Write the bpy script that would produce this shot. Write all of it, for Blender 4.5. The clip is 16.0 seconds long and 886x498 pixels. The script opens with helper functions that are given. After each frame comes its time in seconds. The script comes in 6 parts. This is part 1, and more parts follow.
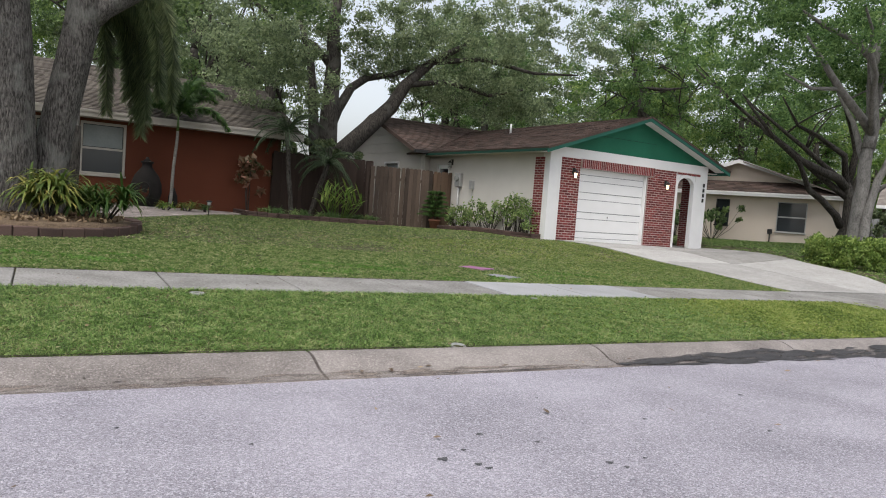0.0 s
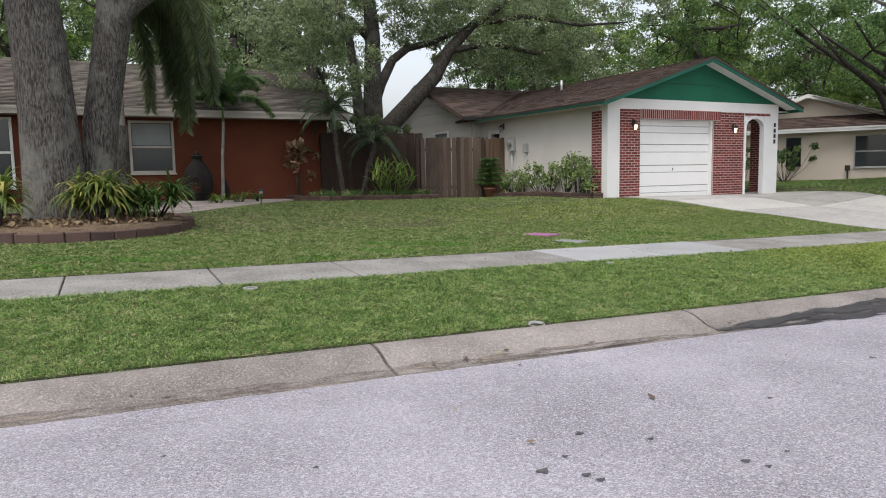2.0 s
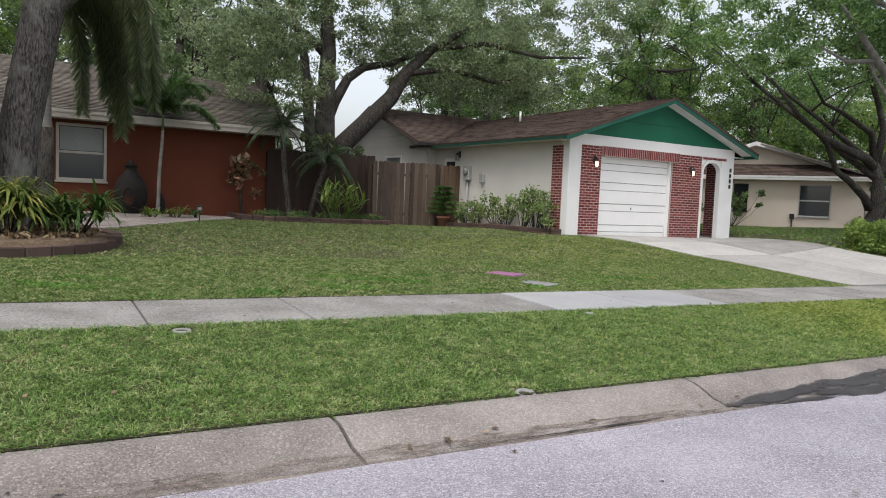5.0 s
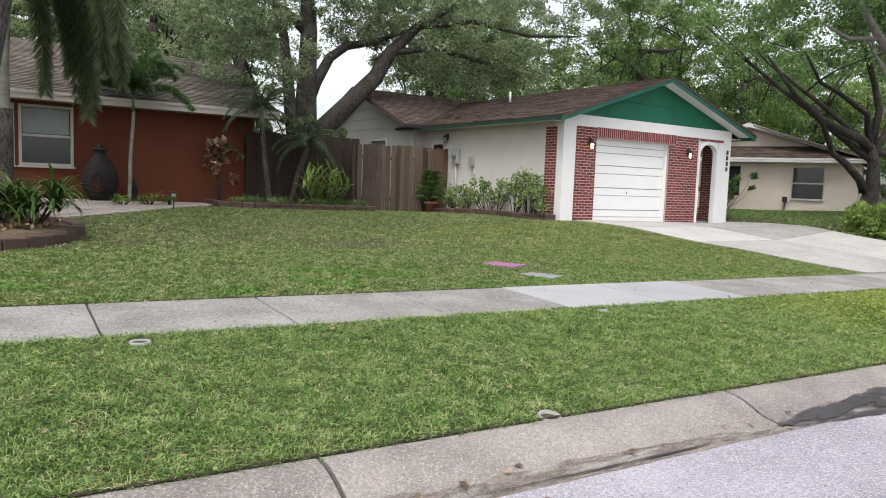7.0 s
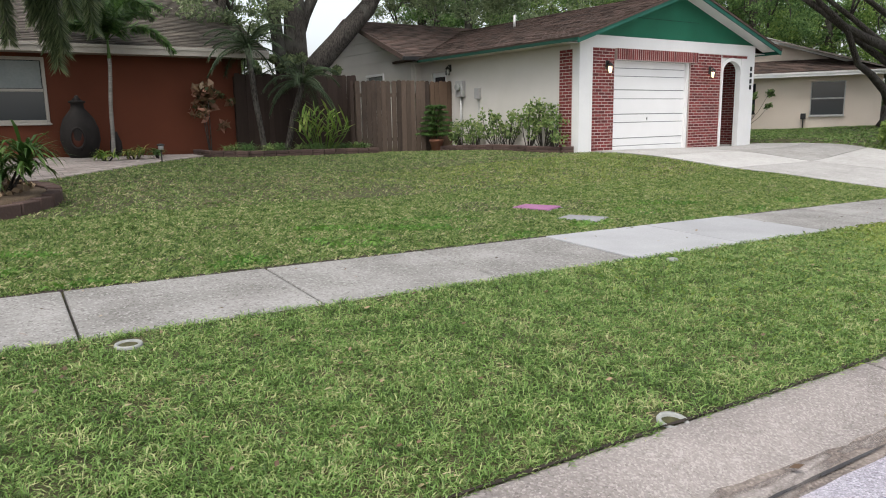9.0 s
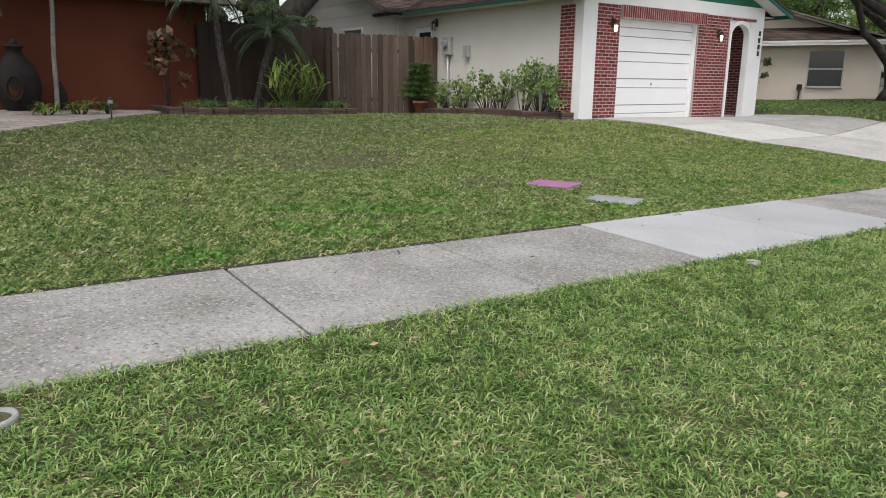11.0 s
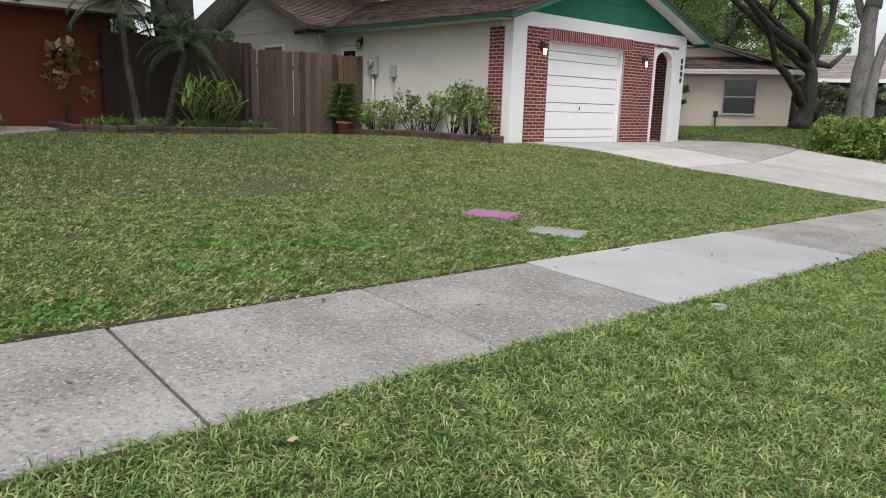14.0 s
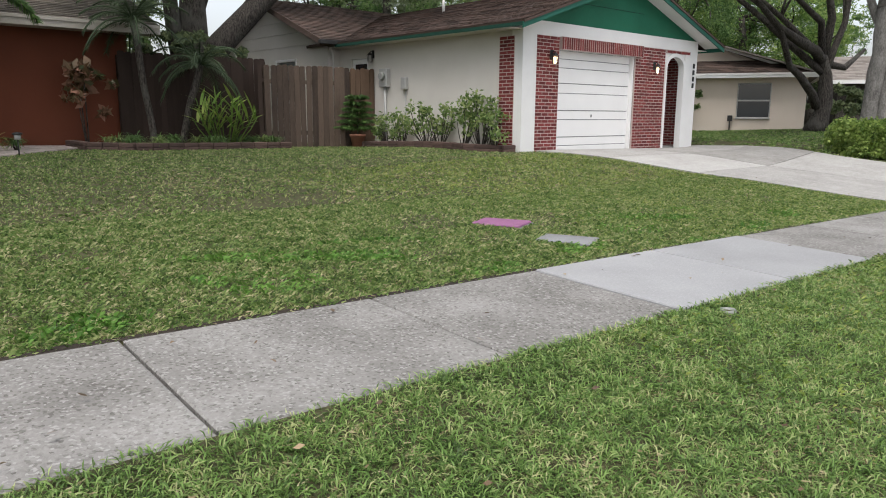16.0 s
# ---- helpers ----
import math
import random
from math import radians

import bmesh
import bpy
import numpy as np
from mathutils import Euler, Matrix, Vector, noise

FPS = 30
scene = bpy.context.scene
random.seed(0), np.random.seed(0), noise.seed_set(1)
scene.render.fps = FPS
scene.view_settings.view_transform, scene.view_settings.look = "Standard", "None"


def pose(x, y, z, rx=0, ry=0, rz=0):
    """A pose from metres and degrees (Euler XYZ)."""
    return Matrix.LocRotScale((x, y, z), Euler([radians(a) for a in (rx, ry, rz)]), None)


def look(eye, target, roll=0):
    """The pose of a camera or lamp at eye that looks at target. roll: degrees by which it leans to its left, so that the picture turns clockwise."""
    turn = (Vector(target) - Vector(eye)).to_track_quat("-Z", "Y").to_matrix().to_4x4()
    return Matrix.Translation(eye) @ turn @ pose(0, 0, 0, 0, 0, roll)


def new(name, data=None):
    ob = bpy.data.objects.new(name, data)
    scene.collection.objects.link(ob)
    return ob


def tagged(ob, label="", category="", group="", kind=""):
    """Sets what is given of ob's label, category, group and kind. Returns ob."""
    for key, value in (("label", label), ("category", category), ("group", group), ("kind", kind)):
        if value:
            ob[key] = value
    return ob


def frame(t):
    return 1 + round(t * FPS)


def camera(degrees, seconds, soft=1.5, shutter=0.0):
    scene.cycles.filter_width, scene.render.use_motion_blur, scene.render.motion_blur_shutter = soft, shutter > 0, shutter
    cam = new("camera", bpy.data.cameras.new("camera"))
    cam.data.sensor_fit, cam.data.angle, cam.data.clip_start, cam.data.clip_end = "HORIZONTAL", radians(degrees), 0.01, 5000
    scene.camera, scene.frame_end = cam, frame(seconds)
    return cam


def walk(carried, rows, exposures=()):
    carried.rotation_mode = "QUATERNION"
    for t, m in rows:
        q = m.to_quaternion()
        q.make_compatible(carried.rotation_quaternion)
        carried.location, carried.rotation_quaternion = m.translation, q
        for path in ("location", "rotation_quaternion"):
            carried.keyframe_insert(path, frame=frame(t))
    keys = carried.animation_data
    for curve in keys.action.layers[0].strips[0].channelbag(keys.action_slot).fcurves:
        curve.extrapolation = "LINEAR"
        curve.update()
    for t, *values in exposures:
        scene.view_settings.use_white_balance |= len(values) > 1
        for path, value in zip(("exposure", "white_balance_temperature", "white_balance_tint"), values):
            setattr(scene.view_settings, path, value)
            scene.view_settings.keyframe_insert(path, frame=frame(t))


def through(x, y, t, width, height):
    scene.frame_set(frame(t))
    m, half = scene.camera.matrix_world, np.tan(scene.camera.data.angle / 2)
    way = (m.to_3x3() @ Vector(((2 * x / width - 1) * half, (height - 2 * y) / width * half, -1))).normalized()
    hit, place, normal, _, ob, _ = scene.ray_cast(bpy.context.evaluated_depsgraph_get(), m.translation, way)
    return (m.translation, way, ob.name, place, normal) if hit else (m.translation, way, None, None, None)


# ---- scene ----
cam = camera(64.0, 16.0, 1.0)
PATH = [
    (0, (0.026, 0.236, 1.557), (1.084, 1.929, 1.436), 4.3),
    (0.5, (0.045, 0.461, 1.537), (1.124, 2.131, 1.319), 2.6),
    (1, (0.119, 0.707, 1.523), (1.178, 2.385, 1.273), 1.1),
    (1.5, (0.212, 0.785, 1.546), (1.182, 2.529, 1.414), 2.2),
    (2, (0.286, 0.85, 1.531), (1.205, 2.614, 1.322), -1.0),
    (2.5, (0.34, 1.016, 1.558), (1.298, 2.762, 1.376), 0.0),
    (3, (0.358, 1.102, 1.565), (1.417, 2.764, 1.226), 1.9),
    (3.5, (0.395, 1.312, 1.572), (1.483, 2.969, 1.303), 2.0),
    (6, (0.667, 2.177, 1.638), (1.734, 3.865, 1.517), 3.4),
    (6.5, (0.794, 2.403, 1.627), (1.944, 4.031, 1.46), 3.9),
    (7, (0.815, 2.623, 1.632), (1.922, 4.278, 1.449), 2.1),
    (7.5, (0.867, 2.889, 1.616), (2.037, 4.497, 1.405), 2.1),
    (8, (1.005, 3.12, 1.644), (2.156, 4.747, 1.481), 0.8),
    (8.5, (1.06, 3.465, 1.634), (2.247, 5.057, 1.392), 1.5),
    (9, (1.126, 3.765, 1.638), (2.228, 5.395, 1.278), -1.0),
    (11.5, (1.811, 5.394, 1.568), (3.009, 6.93, 1.118), 1.9),
    (12, (1.921, 5.522, 1.576), (3.158, 7.049, 1.208), 4.0),
    (12.5, (2.056, 5.654, 1.574), (3.349, 7.129, 1.183), 2.5),
    (13, (2.089, 5.702, 1.581), (3.402, 7.153, 1.169), 0.1),
    (13.5, (2.075, 5.718, 1.577), (3.418, 7.142, 1.17), 1.6),
    (14, (2.038, 5.732, 1.577), (3.37, 7.169, 1.177), 1.7),
    (14.5, (2.008, 5.712, 1.571), (3.315, 7.174, 1.181), 2.2),
    (15, (2.004, 5.686, 1.576), (3.257, 7.2, 1.208), 1.2),
    (15.5, (2.04, 5.677, 1.57), (3.333, 7.153, 1.182), 0.9),
    (16, (2.052, 5.667, 1.579), (3.353, 7.14, 1.206), 0.4),
]
walk(cam, [(t, look(eye, target, roll)) for t, eye, target, roll in PATH], [(0.0, 0.0), (0.9, -0.1), (1.5, 0.0), (2.0, 0.05), (3.0, -0.05), (3.5, -0.15), (6.0, 0.25), (7.0, 0.37), (8.5, 0.38), (9.0, 0.30), (12.0, 0.15), (16.0, 0.12)])

# ---- world, sun, exposure ----
world = bpy.data.worlds.new("sky")
scene.world = world
world.use_nodes = True
wn = world.node_tree
sky = wn.nodes.new("ShaderNodeTexSky")
sky.sky_type, sky.sun_disc = "NISHITA", False
sky.sun_elevation, sky.sun_rotation = radians(65), radians(232)
sky.air_density, sky.dust_density, sky.ozone_density = 1.0, 4.0, 1.0
veil = wn.nodes.new("ShaderNodeHueSaturation")
veil.inputs["Saturation"].default_value, veil.inputs["Value"].default_value = 0.35, 1.7
wn.links.new(sky.outputs[0], veil.inputs["Color"])
wn.links.new(veil.outputs[0], wn.nodes["Background"].inputs[0])
wn.nodes["Background"].inputs[1].default_value = 0.15
sun = new("sun", bpy.data.lights.new("sun", "SUN"))
sun.data.energy, sun.data.angle, sun.data.color = 1.25, radians(25), (1.0, 0.98, 0.95)
sun.matrix_world = look((0, 0, 0), (0.33, 0.26, -0.91))

# ---- materials ----


def mat(name, low, high, scale=3.0, rough=0.8, bump=0.0, fine=60.0, fine_mix=0.35, metal=0.0, spec=0.3, piece=0.0, stretch=(1, 1, 1), speck=None):
    """A noisy surface: two colours by a broad and a fine noise, a bump, and variation from piece to piece."""
    m = bpy.data.materials.new(name)
    m.use_nodes = True
    nt = m.node_tree
    b = nt.nodes["Principled BSDF"]
    geo = nt.nodes.new("ShaderNodeNewGeometry")
    mp = nt.nodes.new("ShaderNodeMapping")
    mp.inputs["Scale"].default_value = stretch
    nt.links.new(geo.outputs["Position"], mp.inputs[0])
    n1, n2 = nt.nodes.new("ShaderNodeTexNoise"), nt.nodes.new("ShaderNodeTexNoise")
    for n, s in ((n1, scale), (n2, fine)):
        n.inputs["Scale"].default_value, n.inputs["Detail"].default_value = s, 5
        nt.links.new(mp.outputs[0], n.inputs["Vector"])
    mx = nt.nodes.new("ShaderNodeMix")
    mx.inputs[0].default_value = fine_mix
    nt.links.new(n1.outputs[0], mx.inputs[2])
    nt.links.new(n2.outputs[0], mx.inputs[3])
    fac = mx.outputs[0]
    if piece:
        oi = nt.nodes.new("ShaderNodeObjectInfo")
        isl = nt.nodes.new("ShaderNodeMath")
        isl.operation = "ADD"
        nt.links.new(oi.outputs["Random"], isl.inputs[0])
        nt.links.new(geo.outputs["Random Per Island"], isl.inputs[1])
        fr = nt.nodes.new("ShaderNodeMath")
        fr.operation = "FRACT"
        nt.links.new(isl.outputs[0], fr.inputs[0])
        m2 = nt.nodes.new("ShaderNodeMix")
        m2.inputs[0].default_value = piece
        nt.links.new(fac, m2.inputs[2])
        nt.links.new(fr.outputs[0], m2.inputs[3])
        fac = m2.outputs[0]
    if speck:
        vo = nt.nodes.new("ShaderNodeTexVoronoi")
        vo.inputs["Scale"].default_value = speck[0]
        nt.links.new(geo.outputs["Position"], vo.inputs["Vector"])
        sp = nt.nodes.new("ShaderNodeSeparateColor")
        nt.links.new(vo.outputs["Color"], sp.inputs[0])
        pw = nt.nodes.new("ShaderNodeMath")
        pw.operation = "POWER"
        pw.inputs[1].default_value = speck[2] if len(speck) > 2 else 4.0
        nt.links.new(sp.outputs[0], pw.inputs[0])
        dk = nt.nodes.new("ShaderNodeMath")
        dk.operation = "POWER"
        dk.inputs[1].default_value = 6.0
        nt.links.new(sp.outputs[1], dk.inputs[0])
        ad = nt.nodes.new("ShaderNodeMath")
        ad.operation = "MULTIPLY_ADD"
        ad.inputs[1].default_value = speck[1]
        nt.links.new(pw.outputs[0], ad.inputs[0])
        nt.links.new(fac, ad.inputs[2])
        sb = nt.nodes.new("ShaderNodeMath")
        sb.operation = "MULTIPLY_ADD"
        sb.inputs[1].default_value = -0.4 * speck[1]
        nt.links.new(dk.outputs[0], sb.inputs[0])
        nt.links.new(ad.outputs[0], sb.inputs[2])
        fac = sb.outputs[0]
    ramp = nt.nodes.new("ShaderNodeValToRGB")
    span = 0.22 if not piece else 0.22 + 0.28 * piece
    ramp.color_ramp.elements[0].position, ramp.color_ramp.elements[1].position = 0.5 - span, 0.5 + span
    ramp.color_ramp.elements[0].color, ramp.color_ramp.elements[1].color = (*low, 1), (*high, 1)
    nt.links.new(fac, ramp.inputs[0])
    nt.links.new(ramp.outputs[0], b.inputs["Base Color"])
    b.inputs["Roughness"].default_value, b.inputs["Metallic"].default_value = rough, metal
    b.inputs["Specular IOR Level"].default_value = spec
    if bump:
        bp = nt.nodes.new("ShaderNodeBump")
        bp.inputs["Strength"].default_value, bp.inputs["Distance"].default_value = bump, 0.02
        nt.links.new(n2.outputs[0], bp.inputs["Height"])
        nt.links.new(bp.outputs[0], b.inputs["Normal"])
    m.diffuse_color = (*high, 1)
    return m


def leaf_mat(name, cols, through=0.45, rough=0.5, patch=0.5):
    """Leaves: colour by leaf, part of the light passes through."""
    m = bpy.data.materials.new(name)
    m.use_nodes = True
    nt = m.node_tree
    b, out = nt.nodes["Principled BSDF"], nt.nodes["Material Output"]
    geo = nt.nodes.new("ShaderNodeNewGeometry")
    ns = nt.nodes.new("ShaderNodeTexNoise")
    ns.inputs["Scale"].default_value = patch
    nt.links.new(geo.outputs["Position"], ns.inputs["Vector"])
    ns.inputs["Detail"].default_value = 4
    wide = nt.nodes.new("ShaderNodeMapRange")
    wide.inputs["From Min"].default_value, wide.inputs["From Max"].default_value = 0.3, 0.7
    nt.links.new(ns.outputs[0], wide.inputs["Value"])
    mx = nt.nodes.new("ShaderNodeMix")
    mx.inputs[0].default_value = 0.36
    nt.links.new(geo.outputs["Random Per Island"], mx.inputs[2])
    nt.links.new(wide.outputs["Result"], mx.inputs[3])
    ramp = nt.nodes.new("ShaderNodeValToRGB")
    e = ramp.color_ramp.elements
    while len(e) < len(cols):
        e.new(0.5)
    for k, c in enumerate(cols):
        e[k].position, e[k].color = 0.15 + 0.7 * k / (len(cols) - 1), (*c, 1)
    nt.links.new(mx.outputs[0], ramp.inputs[0])
    nt.links.new(ramp.outputs[0], b.inputs["Base Color"])
    b.inputs["Roughness"].default_value, b.inputs["Specular IOR Level"].default_value = rough, 0.3
    tr = nt.nodes.new("ShaderNodeBsdfTranslucent")
    nt.links.new(ramp.outputs[0], tr.inputs[0])
    mix = nt.nodes.new("ShaderNodeMixShader")
    mix.inputs[0].default_value = through
    nt.links.new(b.outputs[0], mix.inputs[1])
    nt.links.new(tr.outputs[0], mix.inputs[2])
    nt.links.new(mix.outputs[0], out.inputs[0])
    return m


def glass_mat(name, colour):
    m = bpy.data.materials.new(name)
    m.use_nodes = True
    b = m.node_tree.nodes["Principled BSDF"]
    b.inputs["Base Color"].default_value = (*colour, 1)
    b.inputs["Roughness"].default_value, b.inputs["Specular IOR Level"].default_value = 0.04, 0.9
    return m


def glow_mat(name, colour, power):
    m = bpy.data.materials.new(name)
    m.use_nodes = True
    b = m.node_tree.nodes["Principled BSDF"]
    b.inputs["Emission Color"].default_value, b.inputs["Emission Strength"].default_value = (*colour, 1), power
    return m


M_SOIL = mat("lawn_soil", (0.026, 0.029, 0.012), (0.095, 0.088, 0.040), 1.2, 0.95, 0.8, 35, 0.6)
M_ROAD = mat("asphalt", (0.087, 0.082, 0.095), (0.43, 0.407, 0.455), 0.9, 0.85, 0.6, 140, 0.65, spec=0.4, speck=(110, 0.32))
M_CURB = mat("curb_concrete", (0.066, 0.056, 0.051), (0.31, 0.278, 0.26), 1.8, 0.85, 0.5, 60, 0.35, piece=0.15, speck=(120, 0.3))
M_WALK = mat("pavement_concrete", (0.11, 0.103, 0.094), (0.295, 0.285, 0.272), 1.9, 0.85, 0.4, 38, 0.3, piece=0.1, speck=(78, 0.75, 14.0))
M_WALK2 = mat("new_concrete", (0.225, 0.225, 0.229), (0.33, 0.33, 0.335), 1.5, 0.8, 0.15, 90, 0.3, piece=0.1, speck=(110, 0.2))
M_DRIVE = mat("driveway_concrete", (0.10, 0.091, 0.082), (0.45, 0.437, 0.42), 1.1, 0.85, 0.3, 7, 0.45, piece=0.4, speck=(70, 0.2))
M_STUCCO = mat("white_stucco", (0.53, 0.50, 0.46), (0.635, 0.60, 0.56), 0.9, 0.9, 0.25, 90, 0.3)
M_WHITE = mat("white_paint", (0.70, 0.69, 0.68), (0.80, 0.79, 0.78), 1.5, 0.6, 0.05, 40, 0.3)
M_DOOR = mat("white_garage_door", (0.72, 0.71, 0.70), (0.80, 0.79, 0.78), 1.2, 0.5, 0.05, 30, 0.3, piece=0.1)
M_GREEN = mat("green_paint", (0.010, 0.105, 0.058), (0.016, 0.15, 0.085), 1.2, 0.65, 0.1, 50, 0.35)
# the green trim darkened: the west eave's shade is in this colour
M_EAVE_SHADED = mat("shaded_green_eave", (0.006, 0.035, 0.024), (0.012, 0.06, 0.042), 1.2, 0.7, 0.1, 50)
M_TRIM = mat("green_trim", (0.012, 0.085, 0.060), (0.025, 0.14, 0.10), 1.2, 0.6, 0.1, 50, 0.35)
M_BRICK = mat("red_brick", (0.085, 0.016, 0.018), (0.235, 0.048, 0.046), 6, 0.85, 0.4, 60, 0.4, piece=0.55)
M_MORTAR = mat("mortar", (0.38, 0.29, 0.265), (0.52, 0.42, 0.39), 5, 0.95, 0.3, 80)
M_SHINGLE = mat("brown_shingle", (0.018, 0.014, 0.012), (0.135, 0.092, 0.076), 0.8, 0.95, 0.5, 14, 0.45, piece=0.4, stretch=(1, 0.6, 1))
M_SHINGLE2 = mat("grey_shingle", (0.045, 0.038, 0.032), (0.165, 0.142, 0.12), 0.6, 0.95, 0.5, 30, 0.4, piece=0.5)
M_SHINGLE3 = mat("pale_shingle", (0.14, 0.12, 0.105), (0.28, 0.25, 0.225), 0.7, 0.95, 0.5, 30, 0.45, piece=0.35)
M_RED = mat("rust_red_stucco", (0.095, 0.028, 0.014), (0.150, 0.045, 0.023), 0.6, 0.9, 0.3, 70, 0.35)
M_FASCIA = mat("beige_fascia", (0.34, 0.31, 0.275), (0.47, 0.435, 0.39), 1.5, 0.7, 0.1, 40)
M_TAN = mat("tan_stucco", (0.60, 0.51, 0.43), (0.71, 0.62, 0.53), 0.6, 0.9, 0.25, 70, 0.3)
M_BOARD = mat("weathered_fence", (0.020, 0.014, 0.011), (0.15, 0.108, 0.082), 2.5, 0.9, 0.6, 22, 0.5, piece=0.35, stretch=(4, 4, 0.6))
# brown stain, made darker still by shade put into the colour
M_DARKB = mat("stained_shaded_fence", (0.020, 0.013, 0.010), (0.05, 0.033, 0.026), 2.5, 0.9, 0.4, 30, 0.45, piece=0.3, stretch=(4, 4, 0.6))


def bark_mat(name, low, high, patch):
    """Furrowed bark: long upright ridges with paler lichen patches."""
    m = mat(name, low, high, 38.0, 0.95, 0.0, 90, 0.35, stretch=(1, 1, 0.20))
    nt = m.node_tree
    noise_n = [n for n in nt.nodes if n.type == "TEX_NOISE"]
    noise_n[0].inputs["Detail"].default_value, noise_n[0].inputs["Distortion"].default_value = 8, 0.6
    bp = nt.nodes.new("ShaderNodeBump")
    bp.inputs["Strength"].default_value, bp.inputs["Distance"].default_value = 1.0, 0.06
    nt.links.new(noise_n[0].outputs[0], bp.inputs["Height"])
    b = nt.nodes["Principled BSDF"]
    nt.links.new(bp.outputs[0], b.inputs["Normal"])
    geo = next(n for n in nt.nodes if n.type == "NEW_GEOMETRY")
    ln = nt.nodes.new("ShaderNodeTexNoise")
    ln.inputs["Scale"].default_value, ln.inputs["Detail"].default_value = 1.7, 6
    nt.links.new(geo.outputs["Position"], ln.inputs["Vector"])
    furrow = next(n for n in nt.nodes if n.type == "VALTORGB")
    furrow.color_ramp.elements[0].position, furrow.color_ramp.elements[1].position = 0.40, 0.60
    lr = nt.nodes.new("ShaderNodeValToRGB")
    lr.color_ramp.elements[0].position, lr.color_ramp.elements[1].position = 0.54, 0.64
    lr.color_ramp.elements[1].color = (0.6, 0.6, 0.6, 1)
    nt.links.new(ln.outputs[0], lr.inputs[0])
    mx = nt.nodes.new("ShaderNodeMix")
    mx.data_type = "RGBA"
    ramp = next(n for n in nt.nodes if n.type == "VALTORGB" and n is not lr)
    nt.links.new(lr.outputs[0], mx.inputs[0])
    nt.links.new(ramp.outputs[0], mx.inputs[6])
    mx.inputs[7].default_value = (*patch, 1)
    nt.links.new(mx.outputs[2], b.inputs["Base Color"])
    return m


M_BARKP = mat("pale_mottled_bark", (0.06, 0.056, 0.05), (0.29, 0.275, 0.255), 5.0, 0.95, 1.0, 24, 0.55, stretch=(1.6, 1.6, 0.7))
M_BARK = bark_mat("grey_oak_bark", (0.035, 0.031, 0.028), (0.175, 0.16, 0.148), (0.23, 0.225, 0.205))
M_BARKD = bark_mat("dark_oak_bark", (0.018, 0.015, 0.013), (0.105, 0.092, 0.08), (0.12, 0.115, 0.10))
M_PALMT = mat("palm_trunk", (0.13, 0.12, 0.105), (0.32, 0.30, 0.275), 2, 0.9, 0.5, 14, 0.5, stretch=(0.5, 0.5, 3))
M_BLOCK = mat("edging_block", (0.042, 0.027, 0.023), (0.115, 0.074, 0.062), 3, 0.9, 0.5, 40, 0.4, piece=0.45)
M_PAVER = mat("patio_paver", (0.20, 0.165, 0.15), (0.38, 0.33, 0.30), 3, 0.9, 0.3, 40, 0.4, piece=0.4)
M_MULCH = mat("mulch", (0.06, 0.040, 0.026), (0.22, 0.16, 0.105), 14, 0.95, 1.0, 60, 0.5)
M_CLAY = mat("dark_clay", (0.008, 0.007, 0.0065), (0.026, 0.021, 0.019), 4, 0.85, 0.2, 40)
M_CLAYIN = mat("red_clay", (0.05, 0.016, 0.010), (0.09, 0.028, 0.017), 4, 0.9, 0.2, 40)
M_TERRA = mat("terracotta", (0.24, 0.10, 0.065), (0.36, 0.17, 0.115), 4, 0.85, 0.2, 40)
M_PINK = mat("magenta_cover", (0.19, 0.075, 0.15), (0.31, 0.13, 0.25), 6, 0.6, 0.2, 60)
M_GREYC = mat("grey_cover_and_groove_shade", (0.15, 0.15, 0.155), (0.25, 0.25, 0.255), 6, 0.8, 0.3, 60)
M_METER = mat("grey_metal_box", (0.36, 0.36, 0.35), (0.48, 0.47, 0.46), 5, 0.5, 0.05, 40, metal=0.3)
M_BLACK = mat("black_metal", (0.012, 0.012, 0.012), (0.03, 0.03, 0.03), 5, 0.5, 0.05, 40)
M_DARKIN = mat("dark_interior", (0.015, 0.015, 0.016), (0.03, 0.03, 0.032), 2, 0.9)
M_BLIND = mat("grey_blind", (0.20, 0.22, 0.22), (0.30, 0.32, 0.32), 2, 0.8, 0.1, 20)
M_GLASS = glass_mat("window_glass", (0.03, 0.036, 0.042))
M_BULB = glow_mat("lamp_bulb", (1.0, 0.72, 0.42), 3.5)
M_PIPE = mat("white_plastic", (0.17, 0.175, 0.163), (0.32, 0.325, 0.305), 8, 0.6, 0.1, 50)
L_GRASS = leaf_mat("grass_blades", [(0.05, 0.09, 0.022), (0.108, 0.187, 0.044), (0.163, 0.282, 0.068), (0.245, 0.35, 0.108), (0.42, 0.43, 0.21)], 0.4, patch=6.0)
L_GRASS2 = leaf_mat("lawn_blades", [(0.048, 0.086, 0.021), (0.10, 0.168, 0.041), (0.165, 0.255, 0.066), (0.265, 0.32, 0.115), (0.48, 0.44, 0.25)], 0.4, patch=7.0)
L_GRASS3 = leaf_mat("yellowing_blades", [(0.075, 0.115, 0.024), (0.15, 0.22, 0.042), (0.25, 0.32, 0.07), (0.39, 0.41, 0.13)], 0.35, patch=1.5)
L_STRAW = leaf_mat("dead_blades", [(0.20, 0.155, 0.085), (0.34, 0.28, 0.16), (0.52, 0.45, 0.29)], 0.2)
L_WEED = leaf_mat("weed_leaves", [(0.05, 0.125, 0.02), (0.10, 0.22, 0.035), (0.17, 0.32, 0.06)], 0.35)
L_OAK = leaf_mat("oak_leaves", [(0.055, 0.095, 0.038), (0.13, 0.20, 0.075), (0.25, 0.34, 0.12)], 0.5, patch=0.9)
